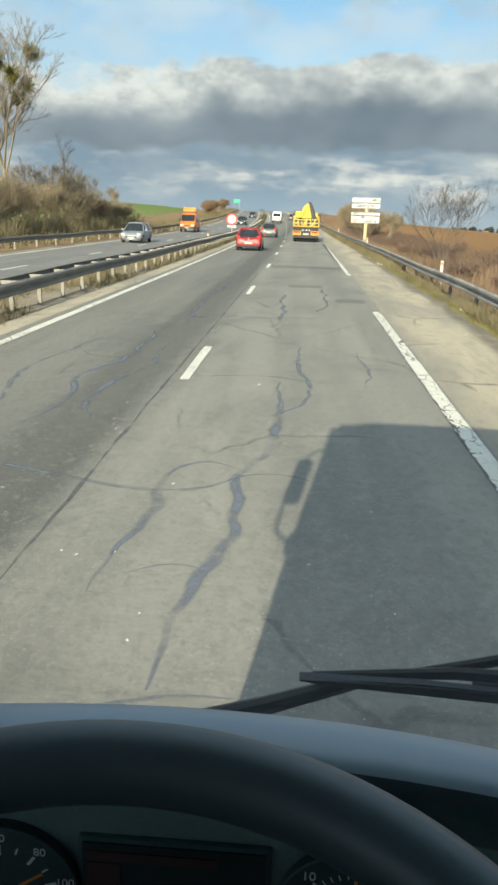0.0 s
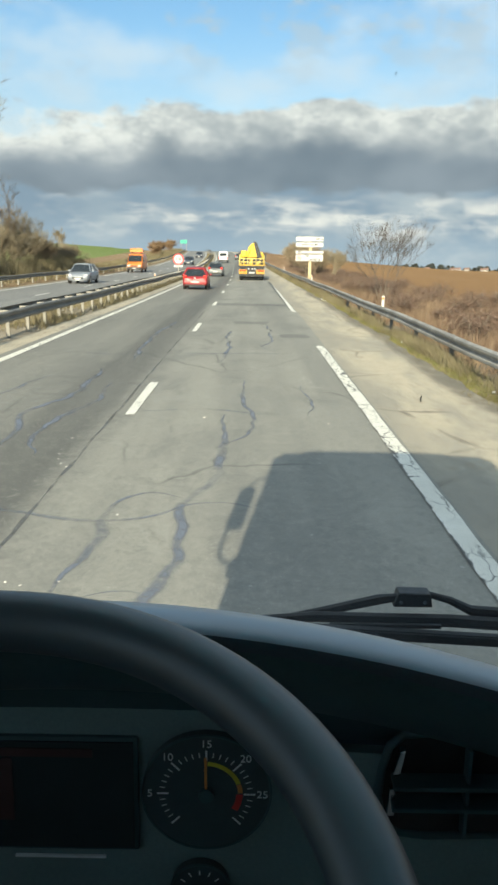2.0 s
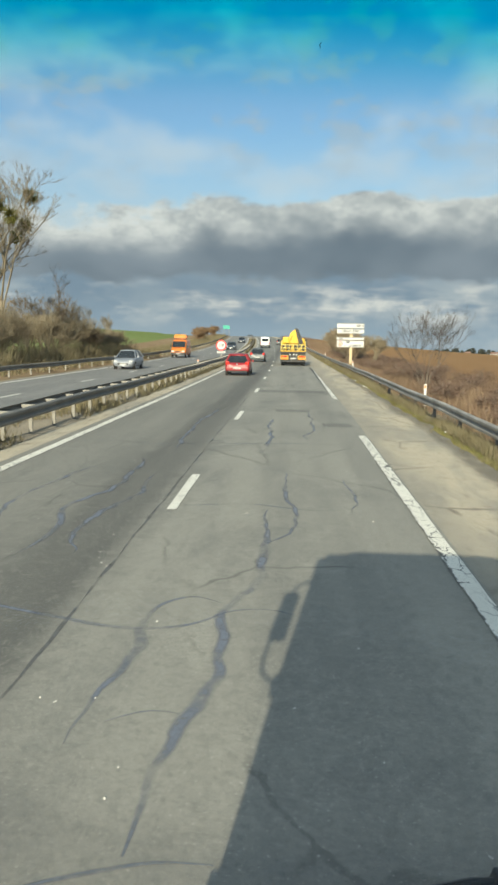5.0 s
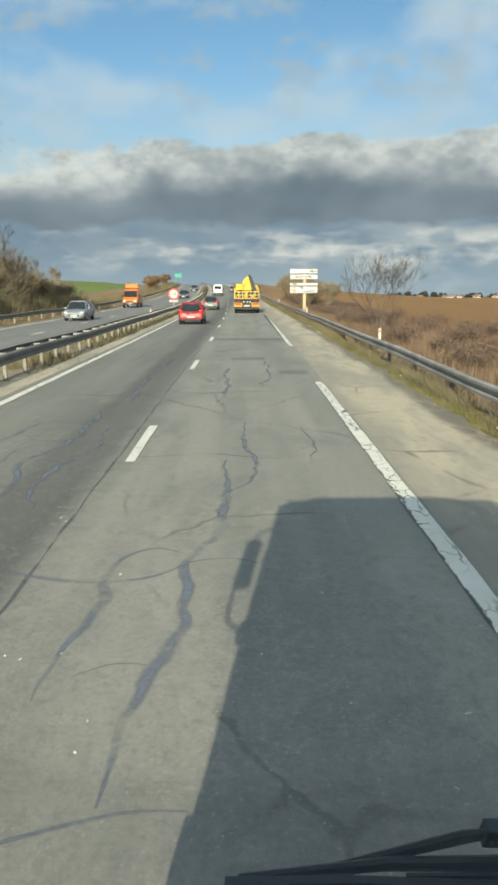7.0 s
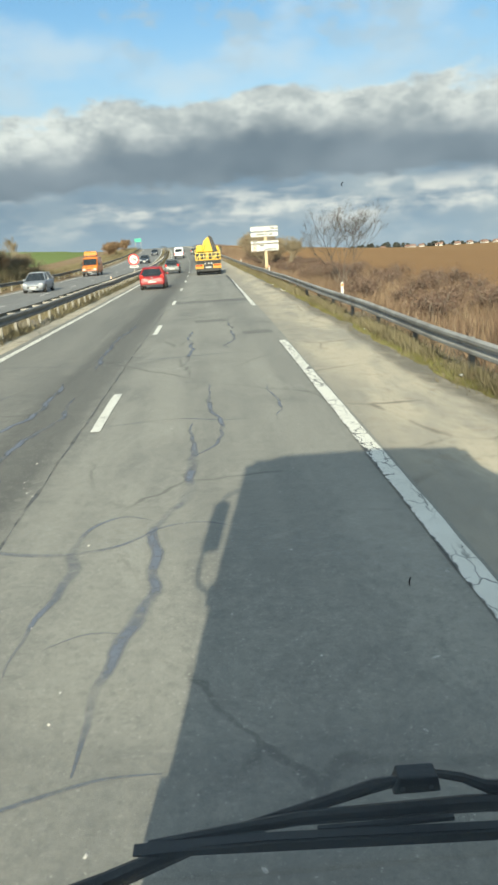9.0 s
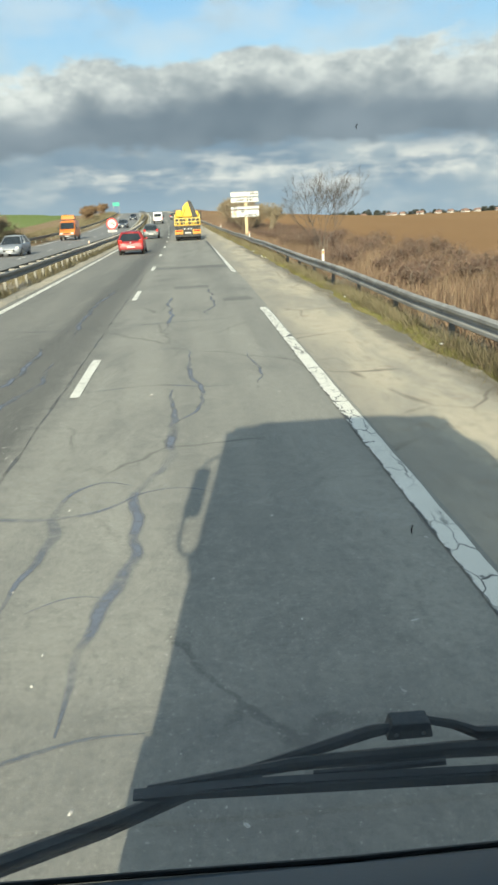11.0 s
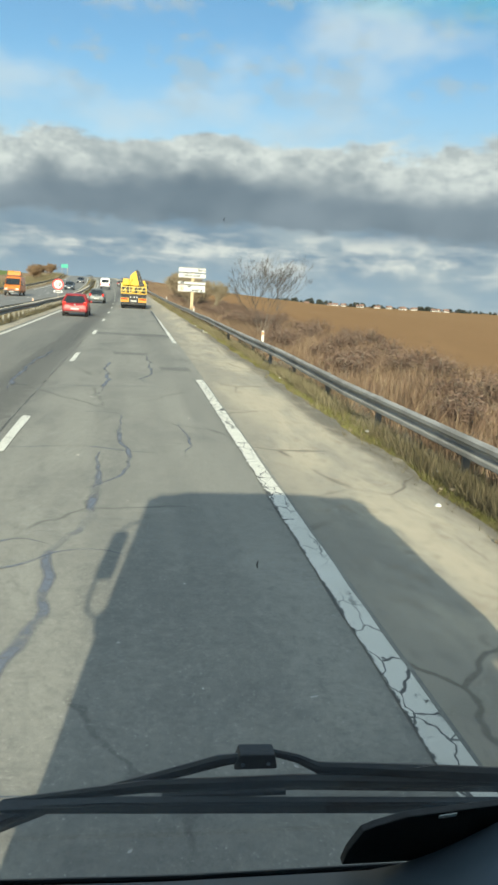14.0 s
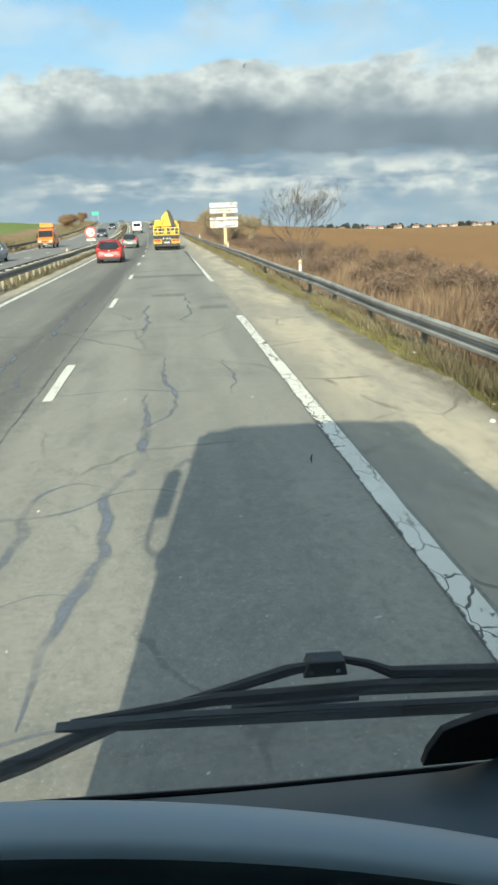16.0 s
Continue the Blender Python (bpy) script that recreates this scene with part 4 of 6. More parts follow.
def build_dashboard():
    bm = bmesh.new()
    xs = [-0.548 + 0.04 * k for k in range(61)]
    rows = []
    for x in xs:
        c = hood_crest(x)
        soft = ease((0.55 - x) / 0.35)
        prof = [(0.60, 1.30), (0.60, c - 0.16), (0.56, c - 0.135), (0.50, c - 0.095), (0.455, c - 0.055), (0.440, c - 0.028), (0.437, c - 0.013), (0.442, c - 0.004), (0.455, c), (0.475, c - 0.001), (0.492, c - 0.004), (0.504, c - 0.013), (0.512, c - 0.035)]
        low = min(1.775, c - 0.035)
        swell = 0.13 * ease((x - 0.36) / 0.36)
        prof += [(0.560, 0.5 * (c - 0.03) + 0.5 * low + 0.5 * swell), (0.60, low + swell), (0.66, min(low, 1.758) + swell), (0.70, min(low, 1.748) + swell), (0.782, 1.728 + swell), (0.800, 1.712 + 0.9 * swell + 0.028 * max(0.0, 0.15 - x)), (0.825, 1.64)]
        rows.append([bm.verts.new((x, y, z)) for y, z in prof])
    for a, b in zip(rows, rows[1:]):
        for k in range(len(a) - 1):
            bm.faces.new((a[k], b[k], b[k + 1], a[k + 1]))
    bmesh.ops.recalc_face_normals(bm, faces=bm.faces[:])
    for f in bm.faces:
        mid = f.calc_center_median()
        # Crest faces carry the painted sky sheen; the front below is dark teal.
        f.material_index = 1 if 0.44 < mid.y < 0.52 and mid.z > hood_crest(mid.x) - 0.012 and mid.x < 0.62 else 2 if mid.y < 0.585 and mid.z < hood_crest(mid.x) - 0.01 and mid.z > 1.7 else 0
    dash_top = fit_part("dashboard", bm, [DASH, HOOD_SHEEN, DASH_DARK], smooth=True, label="dark grey grained dashboard top with rounded hood")
    fit_part("windscreen_seal", tube([(-0.548, 0.803, 1.735), (-0.25, 0.803, 1.726), (0.15, 0.803, 1.714), (0.5, 0.803, 1.715), (1.74, 0.803, 1.712)], 0.0035, 6), RUBBER, dash_top)
    gadget = prism([(0.336, 1.735), (0.342, 1.754), (0.359, 1.780), (0.374, 1.786), (0.411, 1.7965), (0.536, 1.808), (0.66, 1.820), (0.68, 1.735)], "y", 0.785, 0.797, bevel=0.0015)
    fit_part("dash_box", gadget, BLACK, dash_top, "black plastic box on the dashboard")
    fit_part("box_slot", prism([(0.452, 1.7945), (0.474, 1.797), (0.475, 1.8005), (0.453, 1.798)], "y", 0.7825, 0.7845), MARKS, dash_top)
    tilt = Matrix.Translation((0.575, 0.655, 1.835)) @ Matrix.Rotation(radians(-17), 4, "Y")
    ring = [(0.10 * math.cos(q), 0.078 * math.sin(q), 0.0) for q in [2 * math.pi * k / 40 for k in range(40)]]
    fit_part("loudspeaker", moved(tube(ring, 0.003, 8, closed=True), tilt), DASH, dash_top, "dark loudspeaker ring set in the dashboard top", smooth=True)
    fit_part("grille_disc", moved(prism([(0.93 * a, 0.93 * b) for a, b, _ in ring], "z", -0.004, 0.001), tilt), DASH_DARK, dash_top)
    fit_part("centre_panel", prism([(0.07, 1.30), (0.95, 1.30), (0.95, 1.735), (0.07, 1.772)], "y", 0.585, 0.60), PANEL, dash_top)
    vent = [(0.146, 1.720), (0.149, 1.755), (0.156, 1.782), (0.170, 1.796), (0.20, 1.799), (0.34, 1.785), (0.365, 1.765), (0.368, 1.70), (0.35, 1.676), (0.20, 1.672), (0.168, 1.676), (0.153, 1.690)]
    air = fit_part("air_vent", tube([(x, 0.580, z) for x, z in vent], 0.005, 8, closed=True), DASH_DARK, label="black air vent frame", smooth=True)
    fit_part("duct", prism(vent, "y", 0.579, 0.584), BLACK, air)
    for z in (1.722, 1.748):
        slat = prism([(0.556, z - 0.004), (0.577, z - 0.001), (0.577, z + 0.004), (0.556, z + 0.001)], "x", 0.158, 0.360, bevel=0.001)
        fit_part("slat", slat, DASH_DARK, air)
    fit_part("vent_divider", box(0.236, 0.240, 0.562, 0.578, 1.682, 1.788, 0.001), DASH_DARK, air)
    fit_part("vent_knob", prism([(0.158, 1.756), (0.166, 1.756), (0.171, 1.787), (0.165, 1.785)], "y", 0.565, 0.576, bevel=0.002), CHROME, air, "bright vent slider")
    fit_part("vent_knob", prism([(0.155, 1.705), (0.163, 1.705), (0.163, 1.738), (0.156, 1.738)], "y", 0.567, 0.576, bevel=0.002), CHROME, air, "bright vent slider")


def dial_ring(cx, cz, r0, r1, a0, a1, y, steps=24):
    bm = bmesh.new()
    rows = []
    for k in range(steps + 1):
        q = radians(a0 + (a1 - a0) * k / steps)
        rows.append([bm.verts.new((cx + r * math.cos(q), y, cz + r * math.sin(q))) for r in (r0, r1)])
    for a, b in zip(rows, rows[1:]):
        bm.faces.new((a[0], a[1], b[1], b[0]))
    return bm


def tick(cx, cz, r0, r1, angle, width, y):
    q = radians(angle)
    c, s = math.cos(q), math.sin(q)
    bm = bmesh.new()
    vs = [bm.verts.new((cx + r * c - o * s, y, cz + r * s + o * c)) for r, o in ((r0, -width), (r1, -width), (r1, width), (r0, width))]
    bm.faces.new(vs)
    return bm


def dial_letters(text, size, x, z, parent, y=0.5665):
    return letters(text, size, x - 0.54, y + 0.4, z, parent, MARKS, name="numeral")


def build_cluster():
    outline = [(-0.52, 1.52), (0.10, 1.52), (0.085, 1.80), (0.05, 1.835), (-0.46, 1.835), (-0.50, 1.80)]
    panel = fit_part("instrument_panel", prism(outline, "y", 0.580, 0.60, bevel=0.004), PANEL, label="grey-green instrument panel with two round dials")
    fit_part("screen_frame", box(-0.284, -0.112, 0.574, 0.582, 1.650, 1.790, 0.004), DASH_DARK, panel)
    fit_part("screen", box(-0.279, -0.117, 0.572, 0.575, 1.655, 1.785), SCREEN, panel, "switched-off dark display")
    fit_part("screen_band", box(-0.276, -0.160, 0.5705, 0.5715, 1.768, 1.778), SCREEN_RED, panel)
    fit_part("screen_column", box(-0.276, -0.246, 0.5705, 0.5715, 1.690, 1.766), SCREEN_RED, panel)
    fit_part("panel_slot", box(-0.25, -0.15, 0.577, 0.5795, 1.637, 1.640), MARKS, panel)
    y = 0.567
    tach = fit_part("tachometer", disc((-0.039, 0.575, 1.729), 0.069, 0.014, "y", 48), DIAL, panel, "round black rev counter with orange needle")
    speed = fit_part("speedometer", disc((-0.352, 0.575, 1.728), 0.069, 0.014, "y", 48), DIAL, panel, "round black speed dial with orange needle")
    small = fit_part("small_gauge", disc((-0.045, 0.575, 1.606), 0.032, 0.014, "y", 36), DIAL, panel, "small black gauge")
    for ob, cx, cz, r in ((tach, -0.039, 1.729, 0.069), (speed, -0.352, 1.728, 0.069), (small, -0.045, 1.606, 0.032)):
        ring = tube([(cx + r * math.cos(2 * math.pi * k / 40), 0.5685, cz + r * math.sin(2 * math.pi * k / 40)) for k in range(40)], 0.0016, 6, closed=True)
        fit_part("bezel", ring, DASH_DARK, panel)
    for k in range(31):
        big = k % 5 == 0
        fit_part("tick", tick(-0.039, 1.729, 0.040 if big else 0.044, 0.0525 if big else 0.050, 225 - 9 * k, 0.0011 if big else 0.0006, y), MARKS, panel)
    fit_part("yellow_zone", dial_ring(-0.039, 1.729, 0.034, 0.039, 88, 20, y), DIAL_YELLOW, panel)
    fit_part("amber_zone", dial_ring(-0.039, 1.729, 0.034, 0.039, 19, 2, y), NEEDLE, panel)
    fit_part("red_zone", dial_ring(-0.039, 1.729, 0.032, 0.039, 0, -32, y), DIAL_RED, panel)
    fit_part("needle", tick(-0.039, 1.729, 0.004, 0.046, 91, 0.0014, y - 0.003), NEEDLE, panel, "orange needle")
    fit_part("needle_hub", disc((-0.039, y - 0.002, 1.729), 0.008, 0.006, "y", 20), DASH_DARK, panel)
    for text, a in (("5", 180), ("10", 133), ("15", 90), ("20", 46), ("25", 0)):
        q = radians(a)
        dial_letters(text, 0.0125, -0.039 + 0.0600 * math.cos(q), 1.729 + 0.0600 * math.sin(q), panel)
    for k in range(14):
        a = 90 - 18.4 * (k - 6)
        if -80 < a < 240:
            big = k % 2 == 0
            fit_part("tick", tick(-0.352, 1.728, 0.041 if big else 0.045, 0.052, a, 0.0014 if big else 0.0009, y), MARKS, panel)
    for text, a in (("20", 165), ("40", 127), ("60", 90), ("80", 53), ("100", 16), ("120", -22)):
        q = radians(a)
        dial_letters(text, 0.0115, -0.352 + 0.0600 * math.cos(q), 1.728 + 0.0595 * math.sin(q), panel)
    dial_letters("125", 0.007, -0.312, 1.694, panel)
    dial_letters("km/h", 0.008, -0.352, 1.697, panel)
    fit_part("needle", tick(-0.352, 1.728, 0.004, 0.047, 35, 0.0014, y - 0.003), NEEDLE, panel, "orange needle")
    fit_part("needle_hub", disc((-0.352, y - 0.002, 1.728), 0.008, 0.006, "y", 20), DASH_DARK, panel)
    for k in range(9):
        fit_part("tick", tick(-0.045, 1.606, 0.020, 0.026, 200 - 27 * k, 0.0008, y), MARKS, panel)
    fit_part("needle", tick(-0.045, 1.606, 0.002, 0.022, 25, 0.001, y - 0.003), NEEDLE, panel, "orange needle")


def build_steering_wheel():
    cx, cy, cz, tilt = -0.192, 0.147, 1.951, 0.206
    across, along = Vector((1, 0, 0)), Vector((0, math.cos(tilt), math.sin(tilt)))
    centre, axis = Vector((cx, cy, cz)), Vector((0, -math.sin(tilt), math.cos(tilt)))
    ring = [centre + 0.267 * (math.sin(q) * across + math.cos(q) * along) for q in [2 * math.pi * k / 96 for k in range(96)]]
    wheel = fit_part("steering_wheel", tube(ring, 0.0235, 20, closed=True), LEATHER, smooth=True, label="dark leather steering wheel rim")
    hub = centre - 0.05 * axis
    fit_part("hub", moved(disc((0, 0, 0), 0.075, 0.04, "z", 32), Matrix.Translation(hub) @ Matrix.Rotation(tilt, 4, "X")), DASH_DARK, wheel)
    for a in (100, 260, 200, 160):
        q = radians(a)
        end = centre + 0.258 * (math.sin(q) * across + math.cos(q) * along)
        fit_part("spoke", tube([hub, hub.lerp(end, 0.5) - 0.01 * axis, end], [0.022, 0.016, 0.014], 10), DASH_DARK, wheel)
    fit_part("column", tube([hub - 0.02 * axis, hub - 0.25 * axis + Vector((0, 0.12, 0)), (cx, 0.55, 1.5)], [0.045, 0.05, 0.06], 14), DASH_DARK, wheel)


def wiper_part(name, bm, mat, parent=None, label=""):
    return fit_part(name, moved(bm, Matrix.Translation((0, 0, -0.006))), mat, parent, label)


def build_wipers():
    blade = prism([(0.0, 1.7850), (0.03, 1.7825), (0.98, 1.7815), (0.98, 1.7945), (0.16, 1.7940), (0.07, 1.7905), (0.0, 1.7870)], "y", 0.850, 0.868, bevel=0.0008)
    prism([(0.05, 1.7905), (0.16, 1.7945), (0.98, 1.7950), (0.98, 1.7965), (0.15, 1.7960)], "y", 0.853, 0.864, blade)
    turn = Matrix.Translation((-0.091, 0, 0)) @ Matrix.Translation((0, 0.86, 1.78)) @ Matrix.Rotation(radians(2.6), 4, "Y") @ Matrix.Translation((0, -0.86, -1.78))
    lower = wiper_part("wiper", moved(blade, turn), RUBBER, label="black windscreen wiper with long blade and hinged arm")
    DOWN = Matrix.Translation((0, 0, -0.009))
    spine = tube([(-0.075, 0.872, 1.790), (0.1, 0.884, 1.797), (0.30, 0.892, 1.790), (0.6, 0.894, 1.772), (0.95, 0.89, 1.745)], [0.0045, 0.008, 0.010, 0.010, 0.007], 8)
    wiper_part("spine", moved(spine, DOWN), RUBBER, lower)
    upper = tube([(0.02, 0.89, 1.784), (0.12, 0.90, 1.800), (0.195, 0.905, 1.816), (0.225, 0.905, 1.820)], [0.004, 0.007, 0.008, 0.006], 8)
    wiper_part("arm_rod", moved(upper, DOWN), RUBBER, lower)
    wiper_part("hinge", prism([(0.214, 1.800), (0.272, 1.800), (0.268, 1.821), (0.222, 1.822)], "y", 0.893, 0.920, bevel=0.003), RUBBER, lower, "black wiper hinge block")
    for x in (0.228, 0.262):
        wiper_part("screw", disc((x - 0.003, 0.8925, 1.809), 0.003, 0.003, "y", 10), CHROME, lower)
    wiper_part("arm", moved(tube([(0.268, 0.907, 1.824), (0.30, 0.907, 1.815), (0.33, 0.905, 1.801), (0.50, 0.90, 1.789), (0.75, 0.90, 1.768), (1.0, 0.90, 1.72)], [0.005, 0.006, 0.008, 0.012, 0.012, 0.012], 8), DOWN), RUBBER, lower)
    for x0, x1 in ((-0.07, 0.06), (0.12, 0.28)):
        wiper_part("clip", box(x0, x1, 0.868, 0.874, 1.779, 1.785, 0.001), RUBBER, lower)
    second = wiper_part("wiper_arm", tube([(0.0, 0.875, 1.779), (-0.03, 0.875, 1.770), (-0.13, 0.872, 1.733), (-0.36, 0.87, 1.66)], [0.006, 0.010, 0.012, 0.013], 8), RUBBER, label="black arm of the second wiper")


build_dashboard()
build_cluster()
build_steering_wheel()
build_wipers()


# ---- traffic ----
def wheel_at(parent, x, y, r, width):
    tyre = part("wheel", disc((x, y, r), r, width, "x", 22), TYRE, parent)
    part("rim", disc((x + (0.012 if x > 0 else -0.012), y, r), r * 0.62, width, "x", 18), RIM, tyre)


def loft(stations, mat, name, parent, smooth=True, label=""):
    """Rings of (x, z) halves, mirrored and skinned along y."""
    bm = bmesh.new()
    rings = []
    for y, half in stations:
        pts = [(x, z) for x, z in half] + [(-x, z) for x, z in half[::-1]]
        rings.append([bm.verts.new((x, y, z)) for x, z in pts])
    for a, b in zip(rings, rings[1:]):
        n = len(a)
        for k in range(n):
            bm.faces.new((a[k], a[(k + 1) % n], b[(k + 1) % n], b[k]))
    bm.faces.new(rings[0][::-1])
    bm.faces.new(rings[-1])
    bmesh.ops.recalc_face_normals(bm, faces=bm.faces[:])
    return part(name, bm, mat, parent, label, smooth)


def car(name, label, paint, x, y, turn=0.0, length=4.0, width=1.72, tall=1.49, boot=False, lit=False, trim=None):
    """A passenger car whose rear faces -y before it is turned."""
    ob = holder(name, x + bend(y), y, rise(y), label, "car", turn=turn)
    L, w2, belt = length / 2, width / 2, tall * 0.62
    lower = []
    for s, wide, top, low in ((-1.0, 0.86, 0.80, 0.42), (-0.985, 0.93, 0.92, 0.32), (-0.94, 0.98, 0.99, 0.26), (-0.7, 1.0, 1.0, 0.22), (-0.3, 1.0, 1.0, 0.20), (0.2, 1.0, 0.99, 0.20), (0.48, 1.0, 0.96, 0.20), (0.75, 0.98, 0.87, 0.22), (0.93, 0.92, 0.76, 0.25), (0.99, 0.82, 0.62, 0.34)):
        t = belt * top
        h = w2 * wide
        lower.append((s * L, [(0.0, low), (h * 0.86, low), (h * 0.97, low + 0.12), (h, (low + t) / 2), (h * 0.985, t - 0.08), (h * 0.93, t), (0.0, t + 0.02)]))
    loft(lower, paint, "body", ob)
    rear = (-0.62, -0.42) if boot else (-0.96, -0.72)
    glass = []
    for s, z, k in ((rear[0], belt - 0.02, 0.93), (rear[1], tall - 0.03, 0.62), (0.0, tall - 0.01, 0.67), (0.16, tall - 0.04, 0.65), (0.50, belt - 0.02, 0.90)):
        low = belt - 0.05
        glass.append((s * L, [(0.0, low), (w2 * 0.93, low), (w2 * (0.93 if z < belt else k), max(z, low + 0.02)), (0.0, max(z, low + 0.02) + (0.0 if z < belt else 0.02))]))
    loft(glass, CAR_GLASS, "greenhouse", ob, smooth=False, label="dark car windows")
    roof = []
    for s, z, k in ((rear[1] - 0.05, tall - 0.08, 0.60), (rear[1] + 0.06, tall - 0.01, 0.63), (-0.1, tall + 0.015, 0.67), (0.17, tall - 0.02, 0.65)):
        roof.append((s * L, [(0.0, z - 0.03), (w2 * k + 0.012, z - 0.05), (w2 * k, z + 0.005), (0.0, z + 0.035)]))
    loft(roof, paint, "roof", ob)
    for side in (-1, 1):
        for (s0, z0, k0), (s1, z1, k1), r in (((rear[0] + 0.02, belt, 0.94), (rear[1] + 0.01, tall - 0.04, 0.63), 0.07), ((0.50, belt - 0.01, 0.91), (0.16, tall - 0.03, 0.65), 0.03), ((-0.12, belt, 0.94), (-0.14, tall - 0.03, 0.67), 0.03)):
            part("pillar", tube([(side * w2 * k0, s0 * L, z0), (side * w2 * k1, s1 * L, z1)], r, 6), paint, ob)
        part("tail_light", box(side * w2 * 0.66 if side > 0 else -w2 * 0.93, w2 * 0.93 if side > 0 else -w2 * 0.66, -L - 0.008, -L + 0.22, belt * 0.80, belt * 1.06, 0.03), TAIL, ob)
        part("headlight", box(side * w2 * 0.55 if side > 0 else -w2 * 0.88, w2 * 0.88 if side > 0 else -w2 * 0.55, L * 0.93, L * 0.985, belt * 0.62, belt * 0.78, 0.02), LAMP, ob)
        part("mirror", box(side * w2 * 1.0 if side > 0 else -w2 * 1.17, w2 * 1.17 if side > 0 else -w2 * 1.0, L * 0.34, L * 0.40, belt - 0.02, belt + 0.12, 0.03), trim or paint, ob)
        for s in (-0.62, 0.64):
            wheel_at(ob, side * (w2 - 0.10), s * L, 0.31, 0.2)
    part("bumper", box(-w2 * 0.93, w2 * 0.93, -L - 0.03, -L + 0.25, 0.34, 0.62, 0.08), paint, ob)
    part("bumper_trim", box(-w2 * 0.8, w2 * 0.8, -L - 0.012, -L + 0.1, 0.26, 0.37, 0.02), BLACK, ob)
    part("grille", box(-w2 * 0.5, w2 * 0.5, L * 0.97, L * 0.995, 0.36, 0.52, 0.02), BLACK, ob)
    part("number_plate", box(-0.27, 0.27, -L - 0.045, -L - 0.03, 0.46, 0.57), PLATE, ob, "blank pale number plate")
    part("number_plate", box(-0.26, 0.26, L * 0.995, L + 0.012, 0.36, 0.47), PLATE, ob, "blank pale number plate")
    part("badge", disc((0, -L - 0.004, belt * 0.86), 0.06, 0.03, "y", 16), CHROME, ob)
    part("wiper", tube([(-0.05, -L * 0.96, belt + 0.06), (0.42, -L * 0.93, belt + 0.13)], 0.012, 5), BLACK, ob)
    part("aerial", tube([(0, rear[1] * L + 0.2, tall), (0, rear[1] * L - 0.02, tall + 0.16)], 0.008, 5), BLACK, ob)
    return ob


RED = material("car_red", (0.24, 0.013, 0.017), (0.28, 0.017, 0.020), 2.0, 0.4, 0, 40, coat=0.3)
SILVER = material("car_silver", (0.21, 0.23, 0.26), (0.28, 0.30, 0.33), 2.0, 0.42, 0, 40, metal=0.15, coat=0.2)
GREY = material("car_grey", (0.075, 0.085, 0.09), (0.10, 0.11, 0.115), 2.0, 0.4, 0, 40, metal=0.1, coat=0.3)
NAVY = material("car_navy", (0.03, 0.04, 0.06), (0.045, 0.055, 0.075), 2.0, 0.3, 0, 40, coat=0.5)

car("red_hatchback", "red hatchback with pale number plate in the fast lane", RED, -3.75, 56.0, length=4.0)
car("grey_hatchback", "dark grey hatchback further along the fast lane", GREY, -3.55, 91.0, length=4.2, tall=1.55)
car("dark_saloon", "dark grey saloon drawing level in the fast lane", GREY, -3.9, -3.2, length=4.35, tall=1.5, boot=True)
car("silver_car", "silver car on the oncoming carriageway", SILVER, -11.0 - 2.2, 63.0, turn=180, length=4.3)
car("navy_car", "dark blue car on the oncoming carriageway", NAVY, -10.0, 150.0, turn=180, length=4.2)
car("far_dark_car", "small dark car far along the oncoming road", NAVY, -10.0, 215.0, turn=180)
car("far_red_car", "small dark red car far ahead", RED, -3.6, 225.0, length=4.1)
car("far_grey_car", "small grey car near the crest", GREY, 0.2, 200.0, length=4.2)


